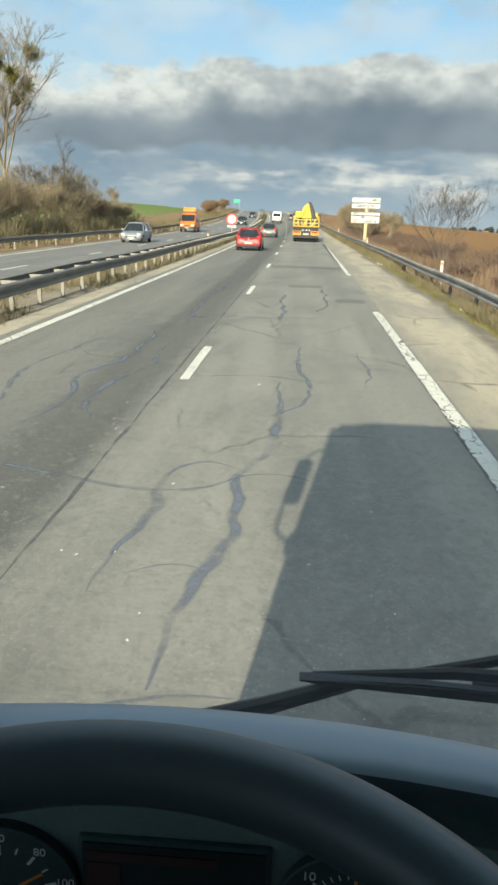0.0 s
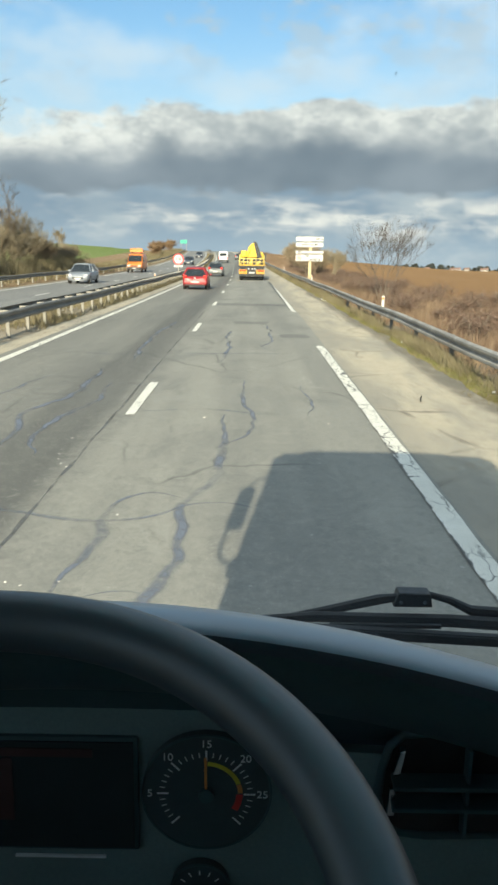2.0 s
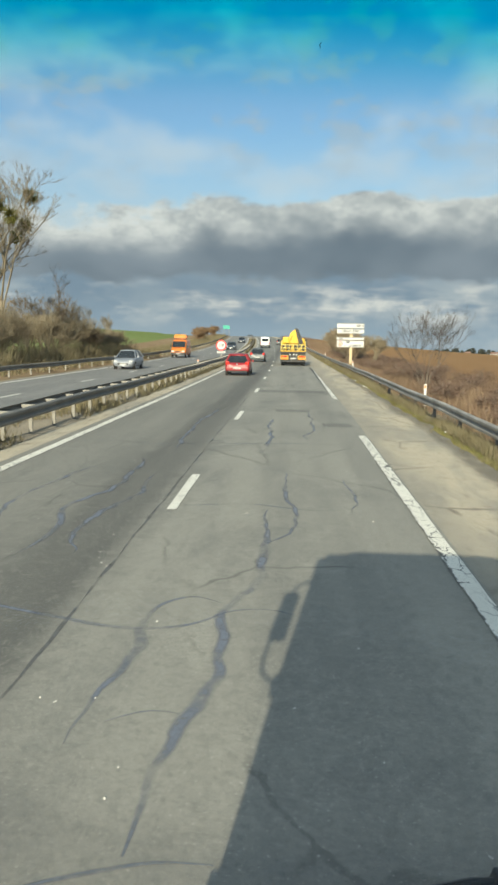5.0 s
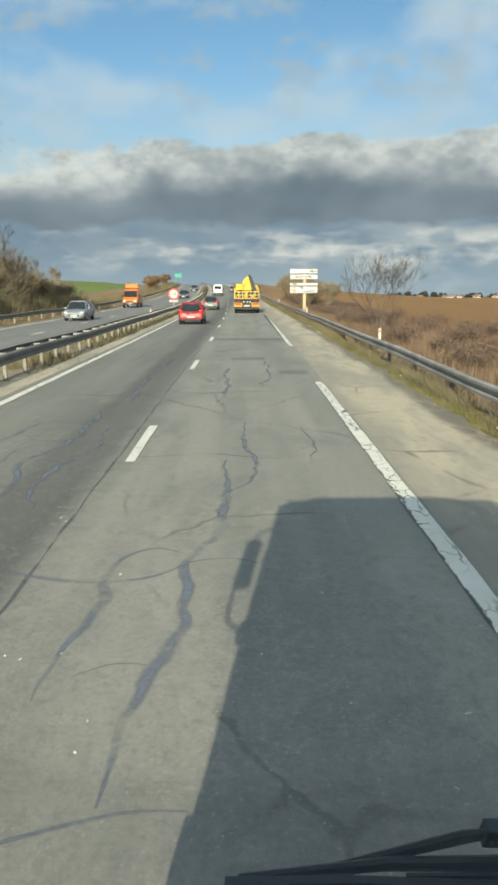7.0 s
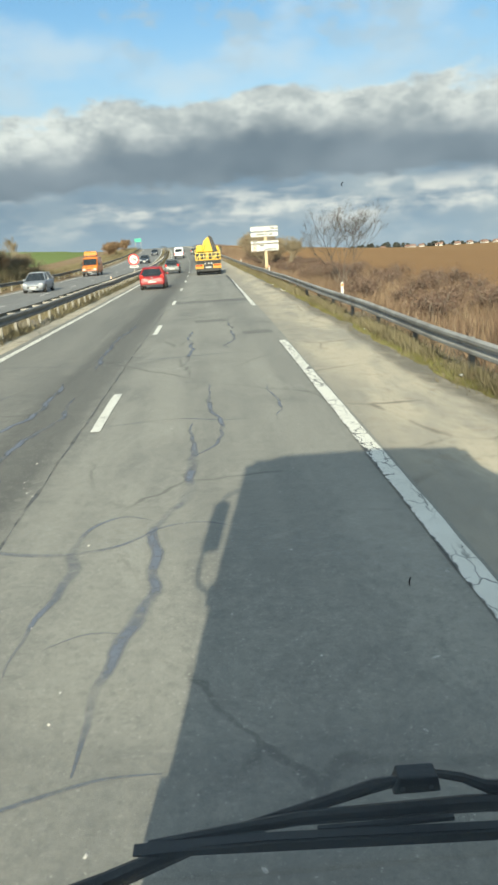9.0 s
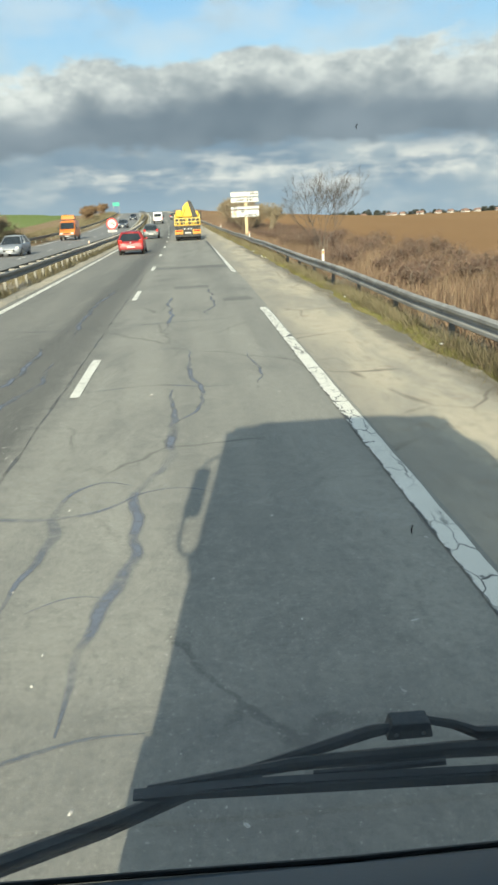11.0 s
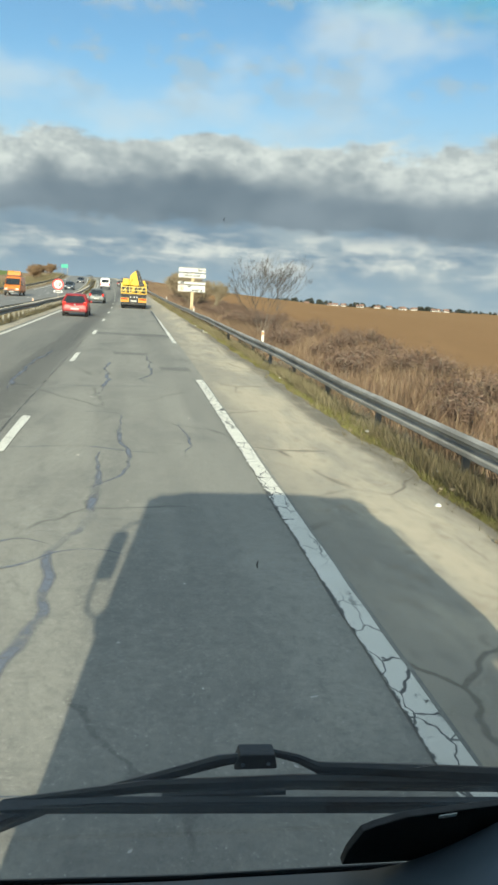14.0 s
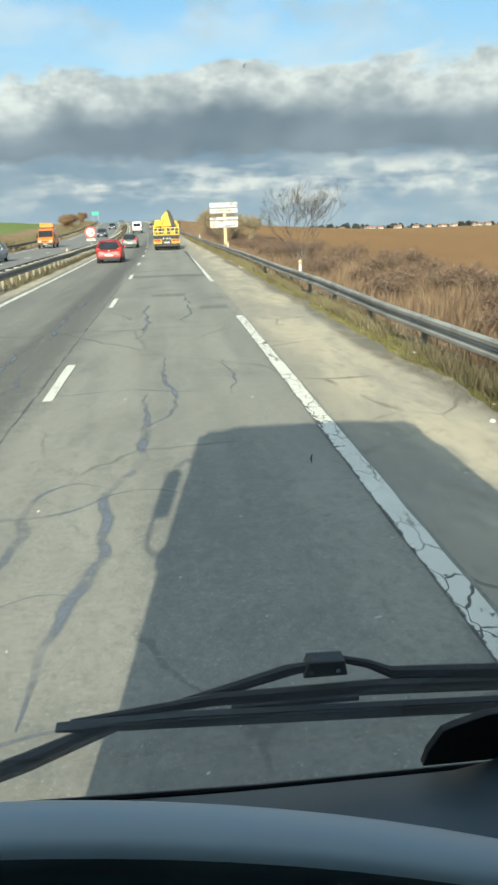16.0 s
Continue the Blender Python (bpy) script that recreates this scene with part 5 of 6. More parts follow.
def van(name, label, paint, x, y, turn, rack=False):
    ob = holder(name, x + bend(y), y, rise(y), label, "van", turn=turn)
    L, w2, tall = 2.6, 0.98, 2.25
    body = []
    for s, wide, top in ((-1.0, 0.94, tall), (-0.97, 0.98, tall + 0.03), (0.0, 1.0, tall + 0.05), (0.42, 0.99, tall), (0.55, 0.98, tall - 0.25), (0.74, 0.97, 1.30), (0.93, 0.94, 1.05), (1.0, 0.86, 0.85)):
        body.append((s * L, [(0.0, 0.35), (w2 * wide * 0.95, 0.35), (w2 * wide, 0.6), (w2 * wide, min(1.2, top - 0.15)), (w2 * wide * (0.9 if top > 1.5 else 0.96), top - 0.08), (w2 * wide * 0.8, top), (0.0, top + 0.03)]))
    loft(body, paint, "body", ob)
    part("windscreen", prism([(0.755 * L, 1.33), (0.765 * L, 1.35), (0.565 * L, tall - 0.18), (0.55 * L, tall - 0.2)], "x", -w2 * 0.84, w2 * 0.84), CAR_GLASS, ob)
    for side in (-1, 1):
        part("side_window", box(min(side * w2 * 0.95, side * w2 * 1.0), max(side * w2 * 0.95, side * w2 * 1.0), 0.30 * L, 0.60 * L, 1.35, 1.85, 0.02), CAR_GLASS, ob)
        part("headlight", box(min(side * 0.5, side * 0.84), max(side * 0.5, side * 0.84), L * 0.95, L * 1.005, 0.72, 0.92, 0.02), LAMP, ob)
        part("tail_light", box(min(side * 0.82, side * 0.94), max(side * 0.82, side * 0.94), -L - 0.02, -L + 0.05, 0.8, 1.25, 0.02), TAIL, ob)
        part("mirror", box(min(side * 1.0, side * 1.2), max(side * 1.0, side * 1.2), 0.58 * L, 0.64 * L, 1.25, 1.55, 0.03), BLACK, ob)
        for s in (-0.6, 0.66):
            wheel_at(ob, side * (w2 - 0.11), s * L, 0.34, 0.2)
    part("rear_window", box(-0.7, 0.7, -L - 0.01, -L + 0.02, 1.35, 1.95, 0.01), CAR_GLASS, ob)
    part("bumper", box(-0.92, 0.92, L * 0.96, L * 1.03, 0.36, 0.66, 0.05), BLACK, ob)
    part("bumper", box(-0.95, 0.95, -L - 0.08, -L + 0.05, 0.36, 0.6, 0.04), BLACK, ob)
    part("grille", box(-0.45, 0.45, L * 0.99, L * 1.015, 0.72, 0.86, 0.01), BLACK, ob)
    part("number_plate", box(-0.26, 0.26, L * 1.03, L * 1.04, 0.44, 0.55), PLATE, ob, "blank pale number plate")
    if rack:
        bar = part("roof_board", box(-0.8, 0.8, -0.25 * L, 0.2 * L, tall + 0.22, tall + 0.55, 0.03), paint, ob, "orange warning board on the roof")
        for k in range(6):
            part("beacon", disc((-0.65 + 0.26 * k, 0.2 * L, tall + 0.64), 0.08, 0.18, "z", 12), AMBER, ob)
        for x0 in (-0.6, 0.6):
            part("rack_leg", box(x0 - 0.03, x0 + 0.03, -0.1 * L, 0.1 * L, tall - 0.02, tall + 0.24), BLACK, ob)
        for side in (-1, 1):
            part("warning_stripe", prism([(0.1 * side, 0.98), (0.45 * side, 1.16), (0.45 * side, 1.08), (0.1 * side, 0.92)], "y", L * 0.86, L * 0.935), SIGN_RED, ob)
    return ob


van("orange_van", "orange roadworks van with a beacon rack, oncoming", ORANGE, -14.0, 102.0, 180, True)
van("white_van", "small white van far ahead in the fast lane", WHITE, -3.6, 170.0, 0)


def crane_truck(x, y):
    """A flatbed with a folded loading crane behind its cab, seen from behind."""
    ob = holder("crane_truck", x, y, rise(y), "yellow flatbed truck with a folded loading crane", "truck")
    w2 = 1.25

    def both(a, b):
        return ((-b, -a), (a, b))

    part("chassis", box(-0.5, 0.5, 0.3, 8.0, 0.62, 0.92, 0.02), BLACK, ob)
    part("underrun_bar", box(-1.15, 1.15, 0.02, 0.14, 0.36, 0.54, 0.02), BLACK, ob)
    part("rear_panel", box(-1.2, 1.2, 0.14, 0.22, 0.50, 1.30, 0.01), BLACK, ob)
    # Added black sheet, standing in for the shade beneath the truck.
    part("underbody_fill", box(-1.18, 1.18, 0.50, 0.56, 0.16, 0.60, 0.01), BLACK, ob, "black sheet filling the shaded gap under the truck")
    for a, b in both(0.46, 1.24):
        block = part("light_block", box(a, b, 0.0, 0.15, 0.62, 1.02, 0.02), YELLOW_WORN, ob, "yellow rear light carrier")
        part("tail_light", box(a + 0.08 if a > 0 else a + 0.04, b - 0.04 if a > 0 else b - 0.08, -0.02, 0.02, 0.84, 0.98, 0.01), TAIL, block)
        part("marker_board", box(a + 0.1, b - 0.1, -0.015, 0.02, 0.66, 0.79, 0.005), SIGN_ORANGE, block)
    for a, b in both(0.60, 1.24):
        part("bumper", box(a, b, -0.02, 0.10, 0.38, 0.54, 0.02), BLACK, ob, "black rear bumper half")
    for a, b in both(0.62, 1.2):
        part("mud_flap", box(a, b, 0.45, 0.48, 0.2, 0.7), RUBBER, ob)
    for side in (-1, 1):
        for yy in (1.1, 2.45, 6.9):
            wheel_at(ob, side * 1.02, yy, 0.5, 0.32 if yy < 5 else 0.28)
    part("plate_holder", box(-0.28, 0.28, -0.01, 0.02, 0.66, 0.80), PLATE, ob, "blank pale plate")
    for x0 in (-0.3, 0.05, 0.32):
        part("work_light", disc((x0, 0.12, 1.10), 0.07, 0.06, "y", 14), LAMP, ob)
    part("bed_beam", box(-w2, w2, 0.02, 5.4, 1.22, 1.40, 0.02), BLACK, ob, "black bed cross beam")
    part("load_floor", box(-w2, w2, -0.02, 5.4, 1.40, 1.50, 0.02), YELLOW_WORN, ob)
    gate = part("tail_gate", tube([(-1.2, 0.05, 2.08), (1.2, 0.05, 2.08)], 0.034, 8), YELLOW_PALE, ob, "yellow tubular rear rail")
    part("lower_rail", tube([(-1.2, 0.05, 1.76), (1.2, 0.05, 1.76)], 0.030, 8), YELLOW_PALE, gate)
    for k in range(7):
        part("rail_post", box(-1.225 + 0.40 * k, -1.175 + 0.40 * k, 0.02, 0.08, 1.46, 2.1 if 0 < k < 6 else 2.42, 0.01), YELLOW_PALE, gate)
    for k in range(3):
        part("brace", tube([(-1.1 + 0.8 * k, 0.06, 1.5), (-0.7 + 0.8 * k, 0.06, 2.06)], 0.03, 6), YELLOW_PALE, gate)
    for a, b in both(1.19, 1.25):
        part("side_board", box(a, b, 0.1, 5.3, 1.5, 1.95, 0.015), YELLOW, ob)
    for a, b in both(0.92, 1.2):
        part("stabiliser_leg", box(a, b, 4.9, 5.2, 0.6, 2.5, 0.02), YELLOW, ob)
    # Black box added to darken the open gaps between the rails.
    part("rail_gap_fill", box(-1.12, 1.12, 0.7, 4.2, 1.5, 2.02, 0.06), BLACK, ob, "black box filling the shaded gaps behind the rear rail")
    for x0, x1, z1 in ((-0.85, -0.65, 1.85), (-0.22, 0.1, 2.15), (0.5, 0.72, 1.8)):
        part("load_block", box(x0, x1, 0.55, 0.95, 1.5, z1, 0.05), YELLOW_WORN, ob)
    cab = part("cab", prism([(-1.2, 0.95), (-1.2, 2.45), (-1.08, 2.72), (1.08, 2.72), (1.2, 2.45), (1.2, 0.95)], "y", 5.6, 7.9, bevel=0.04), YELLOW, ob, "yellow truck cab")
    part("cab_window", box(-0.8, 0.8, 5.58, 5.62, 1.85, 2.4, 0.02), CAR_GLASS, cab)
    for a, b in both(1.28, 1.48):
        part("mirror", box(a - 0.02, b + 0.02, 7.5, 7.62, 1.9, 2.6, 0.03), BLACK, ob)
    part("crane_base", box(-0.45, 0.45, 4.85, 5.5, 1.3, 2.4, 0.05), YELLOW, ob)
    boom = part("crane_boom", prism([(-0.52, 2.20), (-0.46, 2.80), (-0.38, 3.20), (-0.14, 3.46), (0.08, 3.62), (0.24, 3.64), (0.60, 2.20)], "y", 4.55, 4.95, bevel=0.02), YELLOW, ob, "folded yellow crane boom")
    part("boom_arm", prism([(0.14, 3.74), (0.30, 3.78), (0.50, 3.62), (1.06, 2.2), (0.56, 2.1)], "y", 4.05, 4.50, bevel=0.02), BLACK, boom, "dark inner crane arm")
    part("cylinder", tube([(-0.42, 4.5, 2.3), (-0.16, 4.5, 3.0)], 0.06, 10), YELLOW_WORN, boom)
    part("crane_head", box(-1.12, -0.5, 4.6, 5.2, 2.2, 2.86, 0.08), YELLOW, ob)
    part("crane_head", box(0.62, 1.12, 4.6, 5.2, 2.1, 2.74, 0.06), YELLOW, ob)
    return ob


crane_truck(0.0, 77.5)


# ---- plants ----
def blades(count, place, height, lean, width, seed, pieces=1):
    """Thin upright stalks as narrow triangles: lists for one mesh. place(rnd) gives x, y, z and a scale."""
    rnd = random.Random(seed)
    verts, faces = [], []
    for _ in range(count):
        x, y, z, scale = place(rnd)
        for _ in range(pieces):
            h = height * scale * rnd.uniform(0.5, 1.2)
            a, tip = rnd.uniform(0, 6.283), rnd.uniform(0, lean) * h
            b = rnd.uniform(0, 6.283)
            px, py = x + rnd.uniform(-0.12, 0.12) * scale, y + rnd.uniform(-0.12, 0.12) * scale
            wx, wy = math.cos(b) * width * scale, math.sin(b) * width * scale
            i = len(verts)
            verts += [(px - wx, py - wy, z), (px + wx, py + wy, z), (px + math.cos(a) * tip, py + math.sin(a) * tip, z + h)]
            faces.append((i, i + 1, i + 2))
    return verts, faces


def spread(x0, x1, y0, y1, power=1.7, scale=(0.7, 1.3), clump=0.0):
    """Places along the road, thicker near by and thinner but larger far off."""

    def place(rnd):
        while True:
            u = rnd.random() ** power
            y = y0 + (y1 - y0) * u
            xo = rnd.uniform(x0, x1)
            if not clump or noise.noise((xo * 0.5, y * 0.22, 3.0)) > rnd.uniform(-clump, clump) * 0.5:
                break
        return xo + bend(y), y, land(xo, y) - 0.06, rnd.uniform(*scale) * (1 + y / 260)

    return place


def stuff(name, label, category, data, mat):
    ob = from_lists(name, data[0], data[1], mat)
    return tagged(ob, label, category, kind="stuff")


stuff("dry_grass", "tall straw-coloured dry grass beyond the guard rail", "grass", blades(15000, spread(5.3, 13.5, 6, 260), 0.42, 0.8, 0.013, 11, 4), STRAW)
stuff("rusty_weeds", "reddish brown withered weeds on the bank", "weeds", blades(12000, spread(5.0, 14.0, 9, 320, 1.9, (0.6, 1.4), 0.8), 0.45, 0.9, 0.014, 12, 4), RUSTY_WEED)
stuff("verge_grass", "yellow-green grass tufts under the guard rail", "grass", blades(34000, spread(4.08, 4.75, 3, 120, 1.8, (0.5, 1.2), 1.1), 0.065, 1.6, 0.006, 13, 6), MOSS)
stuff("rail_weeds", "withered grey-brown stalks grown up against the guard rail posts", "weeds", blades(13000, spread(4.34, 4.68, 3, 130, 1.7, (0.5, 1.3), 0.6), 0.27, 0.9, 0.0055, 20, 6), WEED_DRAB)
stuff("verge_straw", "dry stalks standing along the guard rail", "grass", blades(4000, spread(4.45, 5.5, 3, 160, 1.8, (0.4, 1.3), 0.9), 0.17, 1.2, 0.006, 14, 4), STRAW)
stuff("verge_weeds", "low withered brown weeds between the shoulder and the guard rail", "weeds", blades(4000, spread(3.85, 4.9, 3, 140, 1.5, (0.5, 1.3), 1.2), 0.09, 1.6, 0.010, 19, 5), WEED_DRAB)
stuff("median_weeds", "dry brown weeds along the median rail", "weeds", blades(6000, spread(-8.1, -6.3, 8, 260, 1.8, (0.6, 1.3), 0.9), 0.20, 1.0, 0.009, 15, 4), WEED_DRAB)
stuff("median_scrub", "low dark weeds in the median", "weeds", blades(2500, spread(-8.0, -6.4, 8, 260, 1.8, (0.6, 1.3), 0.9), 0.30, 0.9, 0.009, 16, 4), WEED_DRAB)
stuff("far_bank_grass", "dry grass beyond the oncoming carriageway", "grass", blades(8000, spread(-26, -17.2, 25, 320, 1.6), 0.55, 0.8, 0.02, 17, 4), WEED_DRAB)


stuff("thicket_undergrowth", "brown leafless undergrowth at the foot of the thicket", "scrub", blades(5000, spread(-27, -19.5, 44, 100, 1.3), 1.2, 0.9, 0.016, 18, 6), WEED_DRAB)


def twigs(rnd, verts, faces, start, ahead, length, width, depth, spread_by, up, least=0.006):
    """A forked bare branch of flat tapered twigs, three-sided near the trunk."""
    side = ahead.orthogonal().normalized()
    other = ahead.cross(side)
    end = start + ahead * length
    i = len(verts)
    ring = [side, -0.5 * side + 0.87 * other, -0.5 * side - 0.87 * other]
    verts += [tuple(start + r * width) for r in ring] + [tuple(end + r * width * 0.6) for r in ring]
    for k in range(3):
        j = (k + 1) % 3
        faces.append((i + k, i + j, i + 3 + j, i + 3 + k))
    if depth <= 0:
        return
    for _ in range(rnd.choice((2, 3, 3)) if depth > 1 else rnd.choice((3, 4))):
        turn = Vector((rnd.gauss(0, 1), rnd.gauss(0, 1), rnd.gauss(0, 0.6))) * spread_by
        new_way = (ahead + turn + Vector((0, 0, up))).normalized()
        twigs(rnd, verts, faces, start.lerp(end, rnd.uniform(0.55, 1.0)), new_way, length * rnd.uniform(0.55, 0.85), max(width * 0.68, least), depth - 1, spread_by, up, least)


def bare_tree(name, label, x, y, z, height, seed, trunk_mat, twig_mat, depth=6, spread_by=0.42, up=0.15, stems=1, group="", balls=0, width=None, least=0.006):
    rnd = random.Random(seed)
    ob = holder(name, x, y, z - 0.1, label, "tree" if "tree" in name else "bush", group)
    width = width or height * 0.016
    trunk_bm = None
    verts, faces = [], []
    for s in range(stems):
        lean = Vector((rnd.gauss(0, 0.22 if stems > 1 else 0.05), rnd.gauss(0, 0.22 if stems > 1 else 0.05), 1)).normalized()
        foot = Vector((rnd.gauss(0, 0.25) if stems > 1 else 0, rnd.gauss(0, 0.25) if stems > 1 else 0, 0))
        run = height * (0.30 if stems == 1 else 0.16)
        trunk_bm = tube([foot, foot + lean * run * 0.5 + Vector((0.02 * height * rnd.uniform(-1, 1), 0, 0)), foot + lean * run], [width * 1.5, width * 1.1, width * 0.9], 7, trunk_bm)
        for _ in range(4 if stems == 1 else 2):
            way = (lean + Vector((rnd.gauss(0, 1), rnd.gauss(0, 1), 0.4)) * spread_by).normalized()
            twigs(rnd, verts, faces, foot + lean * run * rnd.uniform(0.75, 1.0), way, height * 0.22, width * 0.7, depth - 1, spread_by, up, least)
    part("trunk", trunk_bm, trunk_mat, ob)
    crown = from_lists("crown", verts, faces, twig_mat, ob)
    for _ in range(balls):
        c = Vector(rnd.choice(verts[len(verts) // 4 :]))
        data = [], []
        for _ in range(420):
            d = Vector((rnd.gauss(0, 1), rnd.gauss(0, 1), rnd.gauss(0, 1))).normalized()
            r = rnd.uniform(0.25, 0.75)
            side = d.orthogonal().normalized() * 0.035
            i = len(data[0])
            data[0].extend([tuple(c + d * (r - 0.2) - side), tuple(c + d * (r - 0.2) + side), tuple(c + d * (r + 0.12))])
            data[1].append((i, i + 1, i + 2))
        ball = from_lists("mistletoe", data[0], data[1], MISTLETOE, ob)
        ball["label"] = "dense green mistletoe ball"
    return ob


def at(xo, y):
    return xo + bend(y), y, land(xo, y)


bare_tree("bare_tree", "tall bare tree with mistletoe balls beside the far rail", *at(-24.0, 63), 19.0, 21, BARK_PALE, TWIG_GREY, 8, 0.42, 0.20, balls=4, group="tall bare trees", width=0.15)
bare_tree("bare_tree", "tall bare tree with pale branches beside the far rail", *at(-27.5, 70), 19.0, 22, BARK_PALE, TWIG_GREY, 8, 0.42, 0.20, balls=2, group="tall bare trees", width=0.15)
bare_tree("bare_tree", "slender bare tree among the roadside thicket", *at(-23.5, 74), 11.0, 27, BARK_PALE, TWIG_BROWN, 7, 0.5, 0.22, stems=3, group="tall bare trees", width=0.07)
bare_tree("bare_tree", "young bare tree standing behind the guard rail", *at(8.0, 47), 6.8, 25, BARK, TWIG_DARK, 6, 0.44, 0.26, stems=6, width=0.026, least=0.0035)
bare_tree("birch_tree", "thin pale birch at the edge of the crop", *at(-27.0, 118), 7.5, 24, BARK_PALE, TWIG_GREY, 6, 0.3, 0.4)
rnd = random.Random(8)
for k in range(14):
    y = 47 + 4.4 * k + rnd.uniform(-1.5, 1.5)
    bare_tree("roadside_bush", "leafless brown thicket beyond the oncoming lanes", *at(-21.5 - rnd.uniform(0, 4), y), rnd.uniform(5.6, 8.4) * (1.0 if k < 9 else 0.75), 60 + k, BARK, TWIG_GREY if k % 3 else TWIG_BROWN, 6, 0.46, 0.20, stems=13, group="far thicket", width=0.045, least=0.010)
for k in range(6):
    y = 200 + 14 * k + rnd.uniform(-3, 3)
    bare_tree("far_bush", "rust-brown bush near the crest of the road", *at(-20.5 - rnd.uniform(0, 3), y), rnd.uniform(4.0, 6.5), 90 + k, BARK, TWIG_RUST, 6, 0.46, 0.2, stems=8, group="bushes by the crest", width=0.06, least=0.026)
for k in range(9):
    y = 96 + 5.5 * k + rnd.uniform(-2, 2)
    bare_tree("verge_bush", "bare grey-brown bush behind the guard rail", *at(8.0 + rnd.uniform(0, 3.5), y), rnd.uniform(4.6, 7.2), 120 + k, BARK, TWIG_BROWN if k % 2 else TWIG_GREY, 6, 0.46, 0.2, stems=9, group="bushes behind the rail", width=0.05, least=0.011)


def bramble(x, y, z, size, seed):
    rnd = random.Random(seed)
    ob = holder("bramble", x, y, z - 0.05, "dark purplish bramble clump among dry grass", "bush", "brambles")
    canes, verts, faces = None, [], []
    for _ in range(14):
        a, r = rnd.uniform(0, 6.283), rnd.uniform(0.4, 1.0) * size
        mid = Vector((math.cos(a) * r * 0.5, math.sin(a) * r * 0.5, size * rnd.uniform(0.5, 0.85)))
        end = Vector((math.cos(a) * r, math.sin(a) * r, size * rnd.uniform(0.1, 0.5)))
        canes = tube([(0, 0, 0), mid, end], [0.012, 0.010, 0.005], 4, canes)
        for _ in range(80):
            t = rnd.random()
            c = (mid.lerp(end, t) if rnd.random() < 0.6 else Vector((0, 0, 0)).lerp(mid, 0.4 + 0.6 * t)) + Vector((rnd.gauss(0, 0.16), rnd.gauss(0, 0.16), rnd.gauss(0, 0.13))) * size
            d, s = Vector((rnd.gauss(0, 1), rnd.gauss(0, 1), rnd.gauss(0, 1))).normalized(), rnd.uniform(0.05, 0.13)
            e = d.orthogonal().normalized() * s * 0.22
            i = len(verts)
            verts += [tuple(c - d * s), tuple(c + e * 0.6), tuple(c + d * s), tuple(c - e * 0.6)]
            faces.append((i, i + 1, i + 2, i + 3))
    part("canes", canes, BARK, ob)
    from_lists("leaves", verts, faces, BRAMBLE, ob)


for k in range(96):
    xo, y = rnd.uniform(6.6, 13.8), 12 + 1.3 * k + rnd.uniform(-1.5, 1.5)
    bramble(*at(xo, y), rnd.uniform(0.8, 1.35), 200 + k)

# drips of road paint along the lane
drips = [], []
for k in range(110):
    y = 4.2 + 30 * rnd.random() ** 1.5
    x, r = rnd.choice((0.45, 0.45, -0.9)) + rnd.gauss(0, 0.3), 0.003 + 0.007 * rnd.random() ** 3
    i = len(drips[0])
    drips[0].extend([(x + math.cos(q) * r * rnd.uniform(0.5, 1.2), y + math.sin(q) * r * rnd.uniform(0.8, 2.6), 0.011) for q in [0.9 * s for s in range(7)]])
    drips[1].append(tuple(range(i, i + 7)))
stuff("paint_drips", "small white paint drips scattered along the lane", "road marking", drips, PAINT)

# litter, stones and clods along the shoulder
for k in range(24):
    xo, y = rnd.uniform(3.7, 4.5), 5 + 55 * rnd.random() ** 1.6
    bm = bmesh.new()
    bmesh.ops.create_icosphere(bm, subdivisions=1, radius=rnd.uniform(0.02, 0.05))
    for v in bm.verts:
        v.co = Vector((v.co.x * rnd.uniform(0.7, 1.5), v.co.y * rnd.uniform(0.7, 1.5), v.co.z * 0.6))
    pale = rnd.random() < 0.35
    ob = link("litter" if pale else "stone", bm, WHITE if pale else VERGE)
    ob.matrix_basis = pose(xo + bend(y), y, rise(y) + 0.015, 0, 0, rnd.uniform(0, 360))
    tagged(ob, "crumpled pale scrap on the shoulder" if pale else "small brown stone on the shoulder edge", "litter" if pale else "stone", "roadside litter" if pale else "roadside stones")


def road_chips(count, seed):
    """Loose pale stone chips lying on the carriageway, each a small faceted lump."""
    rnd = random.Random(seed)
    verts, faces = [], []
    for _ in range(count):
        x, y, turn = rnd.uniform(-4.8, 3.6), 2.5 + 26 * rnd.random() ** 1.6, rnd.uniform(0, math.pi)
        long, wide = rnd.uniform(0.007, 0.02) * rnd.uniform(0.8, 1.7), rnd.uniform(0.006, 0.012)
        base = len(verts)
        for k in range(5):
            a = k * math.tau / 5 + rnd.uniform(-0.3, 0.3)
            u, v = long * math.cos(a), wide * math.sin(a)
            verts.append((x + bend(y) + u * math.cos(turn) - v * math.sin(turn), y + u * math.sin(turn) + v * math.cos(turn), rise(y) + 0.001))
        verts.append((x + bend(y), y, rise(y) + rnd.uniform(0.006, 0.012)))
        faces += [(base + k, base + (k + 1) % 5, base + 5) for k in range(5)]
    return verts, faces


stuff("road_chips", "pale loose stone chips scattered on the worn asphalt", "gravel", road_chips(110, 31), RENDER_WALL)


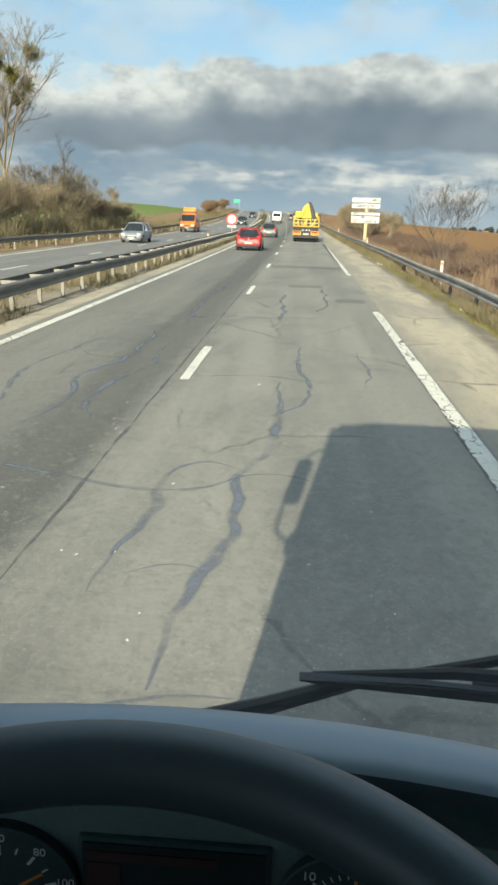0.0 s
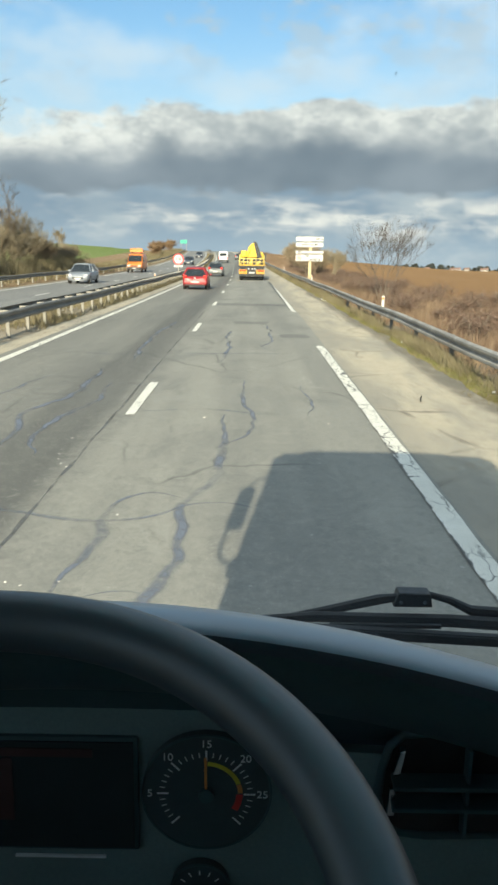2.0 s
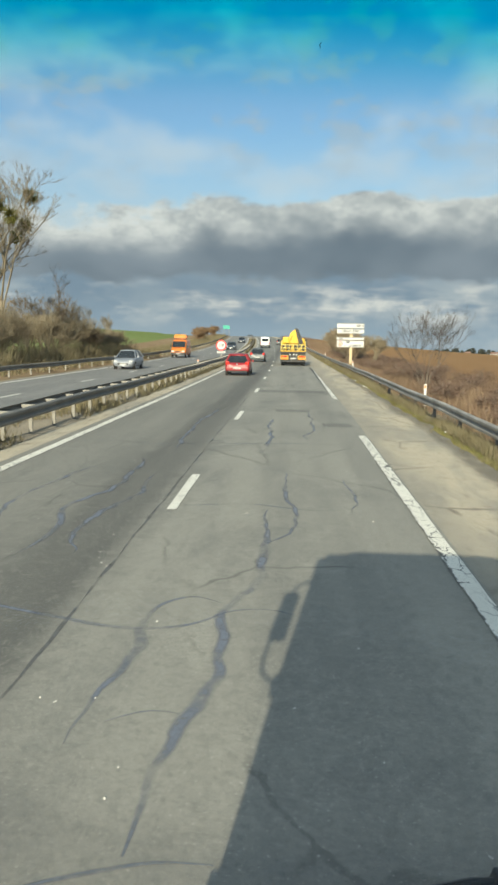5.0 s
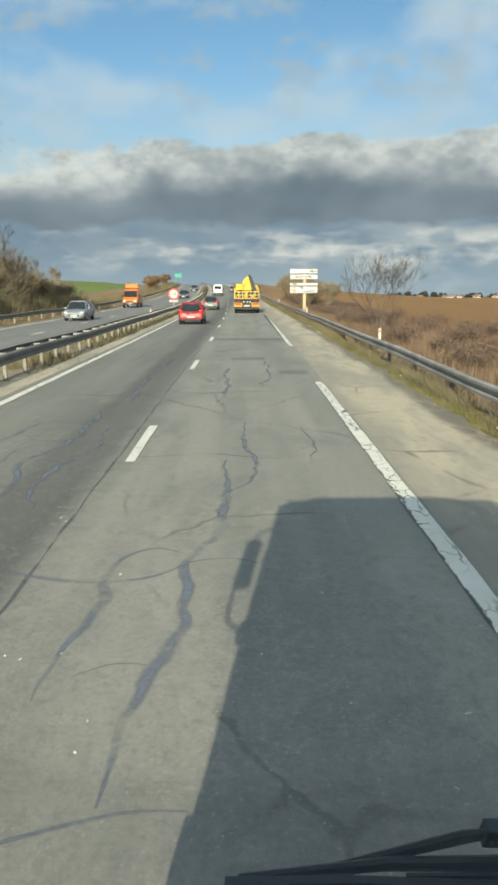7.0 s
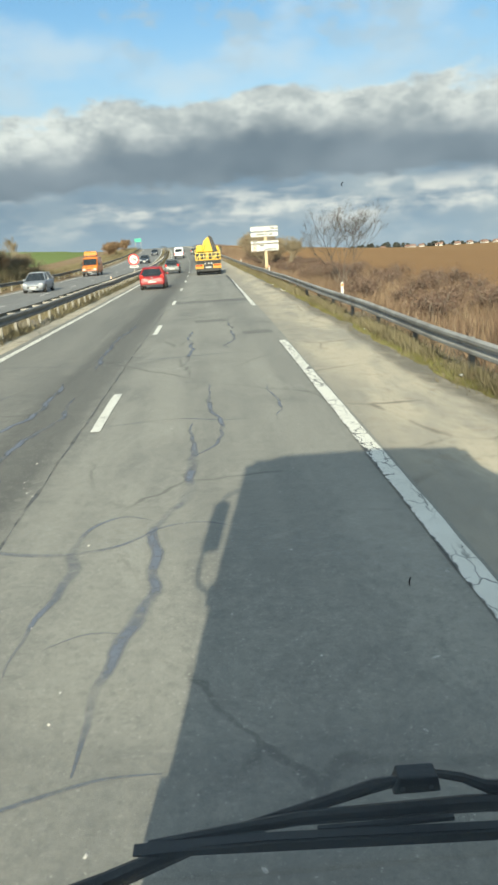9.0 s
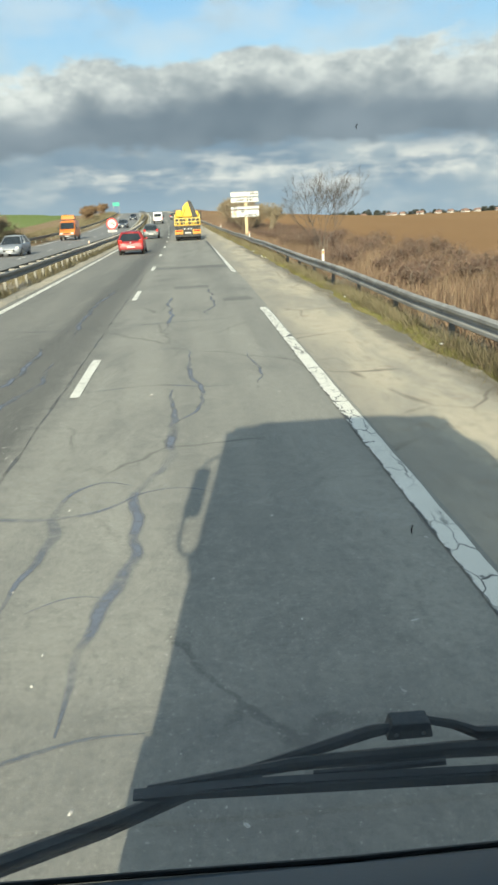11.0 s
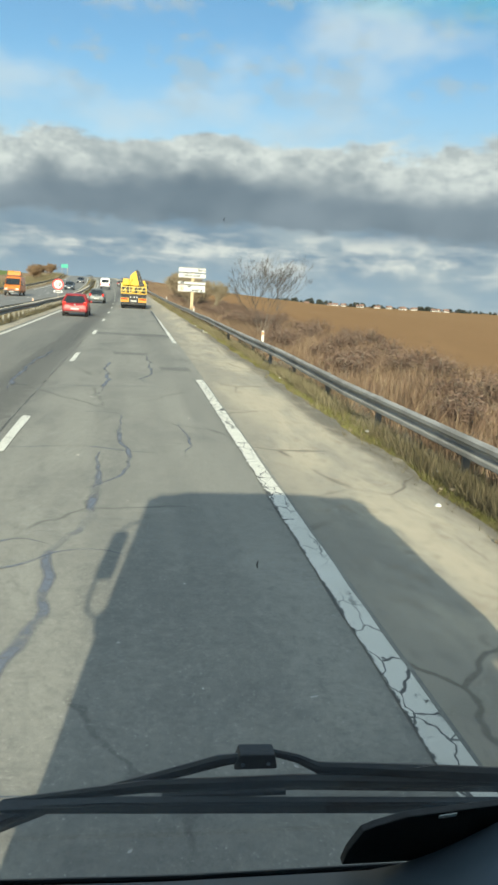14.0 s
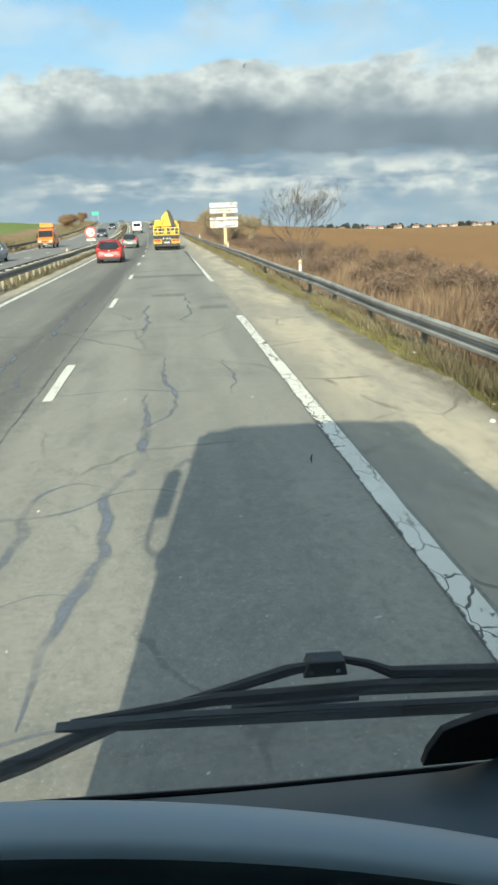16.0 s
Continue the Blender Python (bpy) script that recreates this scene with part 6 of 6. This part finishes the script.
# ---- signs ----
def direction_sign(x, y):
    ob = holder("direction_sign", x + bend(y), y, land(x, y), "white direction sign with four panels on one pale post", "road sign")
    part("post", box(-0.06, 0.22, 0.06, 0.26, -0.1, 4.3, 0.02), POST_WOOD, ob, "pale post")
    zb = 2.0
    for z0, z1, w2, lines in (
        (zb + 1.92, zb + 2.42, 1.36, [("500 m", 0.30, 0.95, 0.0)]),
        (zb + 1.38, zb + 1.86, 1.36, [("LAGNY LE SEC", 0.27, 0.0, 0.0)]),
        (zb + 0.74, zb + 1.04, 1.38, [("EVE", 0.24, -0.95, 0.0)]),
        (zb + 0.0, zb + 0.70, 1.36, [("VER", 0.25, -0.25, 0.17), ("LAUNETTE", 0.25, 0.5, -0.17), ("S/", 0.16, -0.52, -0.17)]),
    ):
        panel = part("panel", box(-w2, w2, 0.0, 0.05, z0, z1, 0.01), SIGN_WHITE, ob)
        for a, b, c, d in ((-w2 + 0.02, w2 - 0.02, z1 - 0.05, z1 - 0.015), (-w2 + 0.02, w2 - 0.02, z0 + 0.015, z0 + 0.05)):
            part("border", box(a, b, -0.006, 0.0, c, d), SIGN_BLACK, panel)
        for text, size, tx, tz in lines:
            letters(text, size, tx, -0.006, (z0 + z1) / 2 + tz, panel, SIGN_BLACK, bold=0.035)
        if len(lines) == 3:
            part("emblem_ring", disc((-1.02, -0.004, zb + 0.35), 0.25, 0.012, "y", 28), SIGN_RED, panel, "red ring emblem")
            part("emblem_face", disc((-1.02, -0.010, zb + 0.35), 0.19, 0.012, "y", 28), SIGN_WHITE, panel)
            part("emblem_mark", box(-1.10, -0.94, -0.022, -0.016, zb + 0.24, zb + 0.45), SIGN_ORANGE, panel)
    for zz in (zb + 0.35, zb + 1.6, zb + 2.15):
        part("bracket", box(-1.2, 1.2, 0.05, 0.09, zz - 0.03, zz + 0.03), STEEL, ob)


direction_sign(6.1, 80.0)


def speed_sign(x, y):
    ob = holder("speed_sign", x + bend(y), y, rise(y) - 0.05, "round red-rimmed speed limit sign on the median", "road sign")
    part("post", box(-0.04, 0.04, 0.03, 0.08, 0.0, 2.2, 0.005), STEEL, ob)
    face = part("red_rim", disc((0, 0.0, 1.95), 0.53, 0.03, "y", 36), SIGN_RED, ob, "red sign rim")
    part("white_face", disc((0, -0.012, 1.95), 0.40, 0.03, "y", 36), SIGN_WHITE, face)
    letters("110", 0.44, 0, -0.029, 1.95, face, SIGN_BLACK, squeeze=0.82, bold=0.03)
    plate = part("sub_plate", box(-0.42, 0.42, -0.01, 0.02, 1.17, 1.38, 0.01), SIGN_WHITE, ob, "small white plate with an unreadable line")
    part("text_bar", box(-0.3, 0.3, -0.014, -0.01, 1.25, 1.31), SIGN_BLACK, plate)


speed_sign(-6.87, 78.0)


def gantry_board(x, y):
    ob = holder("green_board", x + bend(y), y, rise(y), "small distant green road sign by the oncoming lanes", "road sign")
    for x0 in (-1.2, 1.2):
        part("post", box(x0 - 0.08, x0 + 0.08, 0.06, 0.2, 0.0, 5.0, 0.02), STEEL, ob)
    part("board", box(-1.5, 1.5, 0.0, 0.06, 3.2, 4.8, 0.03), SIGN_GREEN, ob, "green board")


gantry_board(-17.8, 360.0)


# ---- the far distance ----
def far_wood(name, label, x0, x1, y0, y1, tall, count, seed):
    rnd = random.Random(seed)
    verts, faces = [], []
    for _ in range(count):
        u = rnd.random()
        cx, cy, h = x0 + (x1 - x0) * u, y0 + (y1 - y0) * u + rnd.uniform(-15, 15), tall * rnd.uniform(0.35, 1.0) * (0.55 + 0.9 * abs(noise.noise((u * 9.0, seed, 0.5))))
        base = land(cx, cy) - 0.6
        for _ in range(70):
            a, r, z = rnd.uniform(0, 6.283), rnd.random() ** 0.5, rnd.random()
            s = h * 0.13
            p = Vector((cx + math.cos(a) * r * h * 0.5 * (1 - 0.5 * z), cy + math.sin(a) * r * h * 0.5, base + h * (0.08 + 0.9 * z)))
            d = Vector((rnd.gauss(0, 1), rnd.gauss(0, 1), rnd.gauss(0, 1))).normalized() * s
            e = d.orthogonal().normalized() * s
            i = len(verts)
            verts += [tuple(p - d), tuple(p + e), tuple(p + d), tuple(p - e)]
            faces.append((i, i + 1, i + 2, i + 3))
    stuff(name, label, "woods", (verts, faces), FAR_GREEN)


far_wood("far_woods", "low dark line of trees on the horizon behind the field", 90, 900, 1260, 1200, 10, 420, 1)
far_wood("far_woods", "low dark trees at the end of the crop field", -420, -60, 900, 1000, 9, 40, 2)


def house(x, y, wide, deep, tall, turn):
    ob = holder("house", x, y, land(x, y) - 0.3, "small pale house with a tiled roof, far across the field", "house", "far village", turn)
    part("wall", box(-wide / 2, wide / 2, -deep / 2, deep / 2, 0, tall), RENDER_WALL, ob)
    part("roof", prism([(-deep / 2 - 0.4, tall), (deep / 2 + 0.4, tall), (0, tall + deep * 0.38)], "x", -wide / 2 - 0.3, wide / 2 + 0.3), ROOF_TILE, ob)
    for k in range(3):
        part("window", box(-wide * 0.3 + k * wide * 0.3 - 0.5, -wide * 0.3 + k * wide * 0.3 + 0.5, -deep / 2 - 0.03, -deep / 2 + 0.02, 1.0, 2.3), CAR_GLASS, ob)
    part("chimney", box(wide * 0.25, wide * 0.25 + 0.7, -0.4, 0.4, tall + deep * 0.2, tall + deep * 0.5), ROOF_TILE, ob)


for k in range(26):
    house(rnd.uniform(250, 610), 1120 + rnd.uniform(-50, 50), rnd.uniform(4.5, 8), 6, rnd.uniform(1.9, 2.7), rnd.uniform(-25, 25))
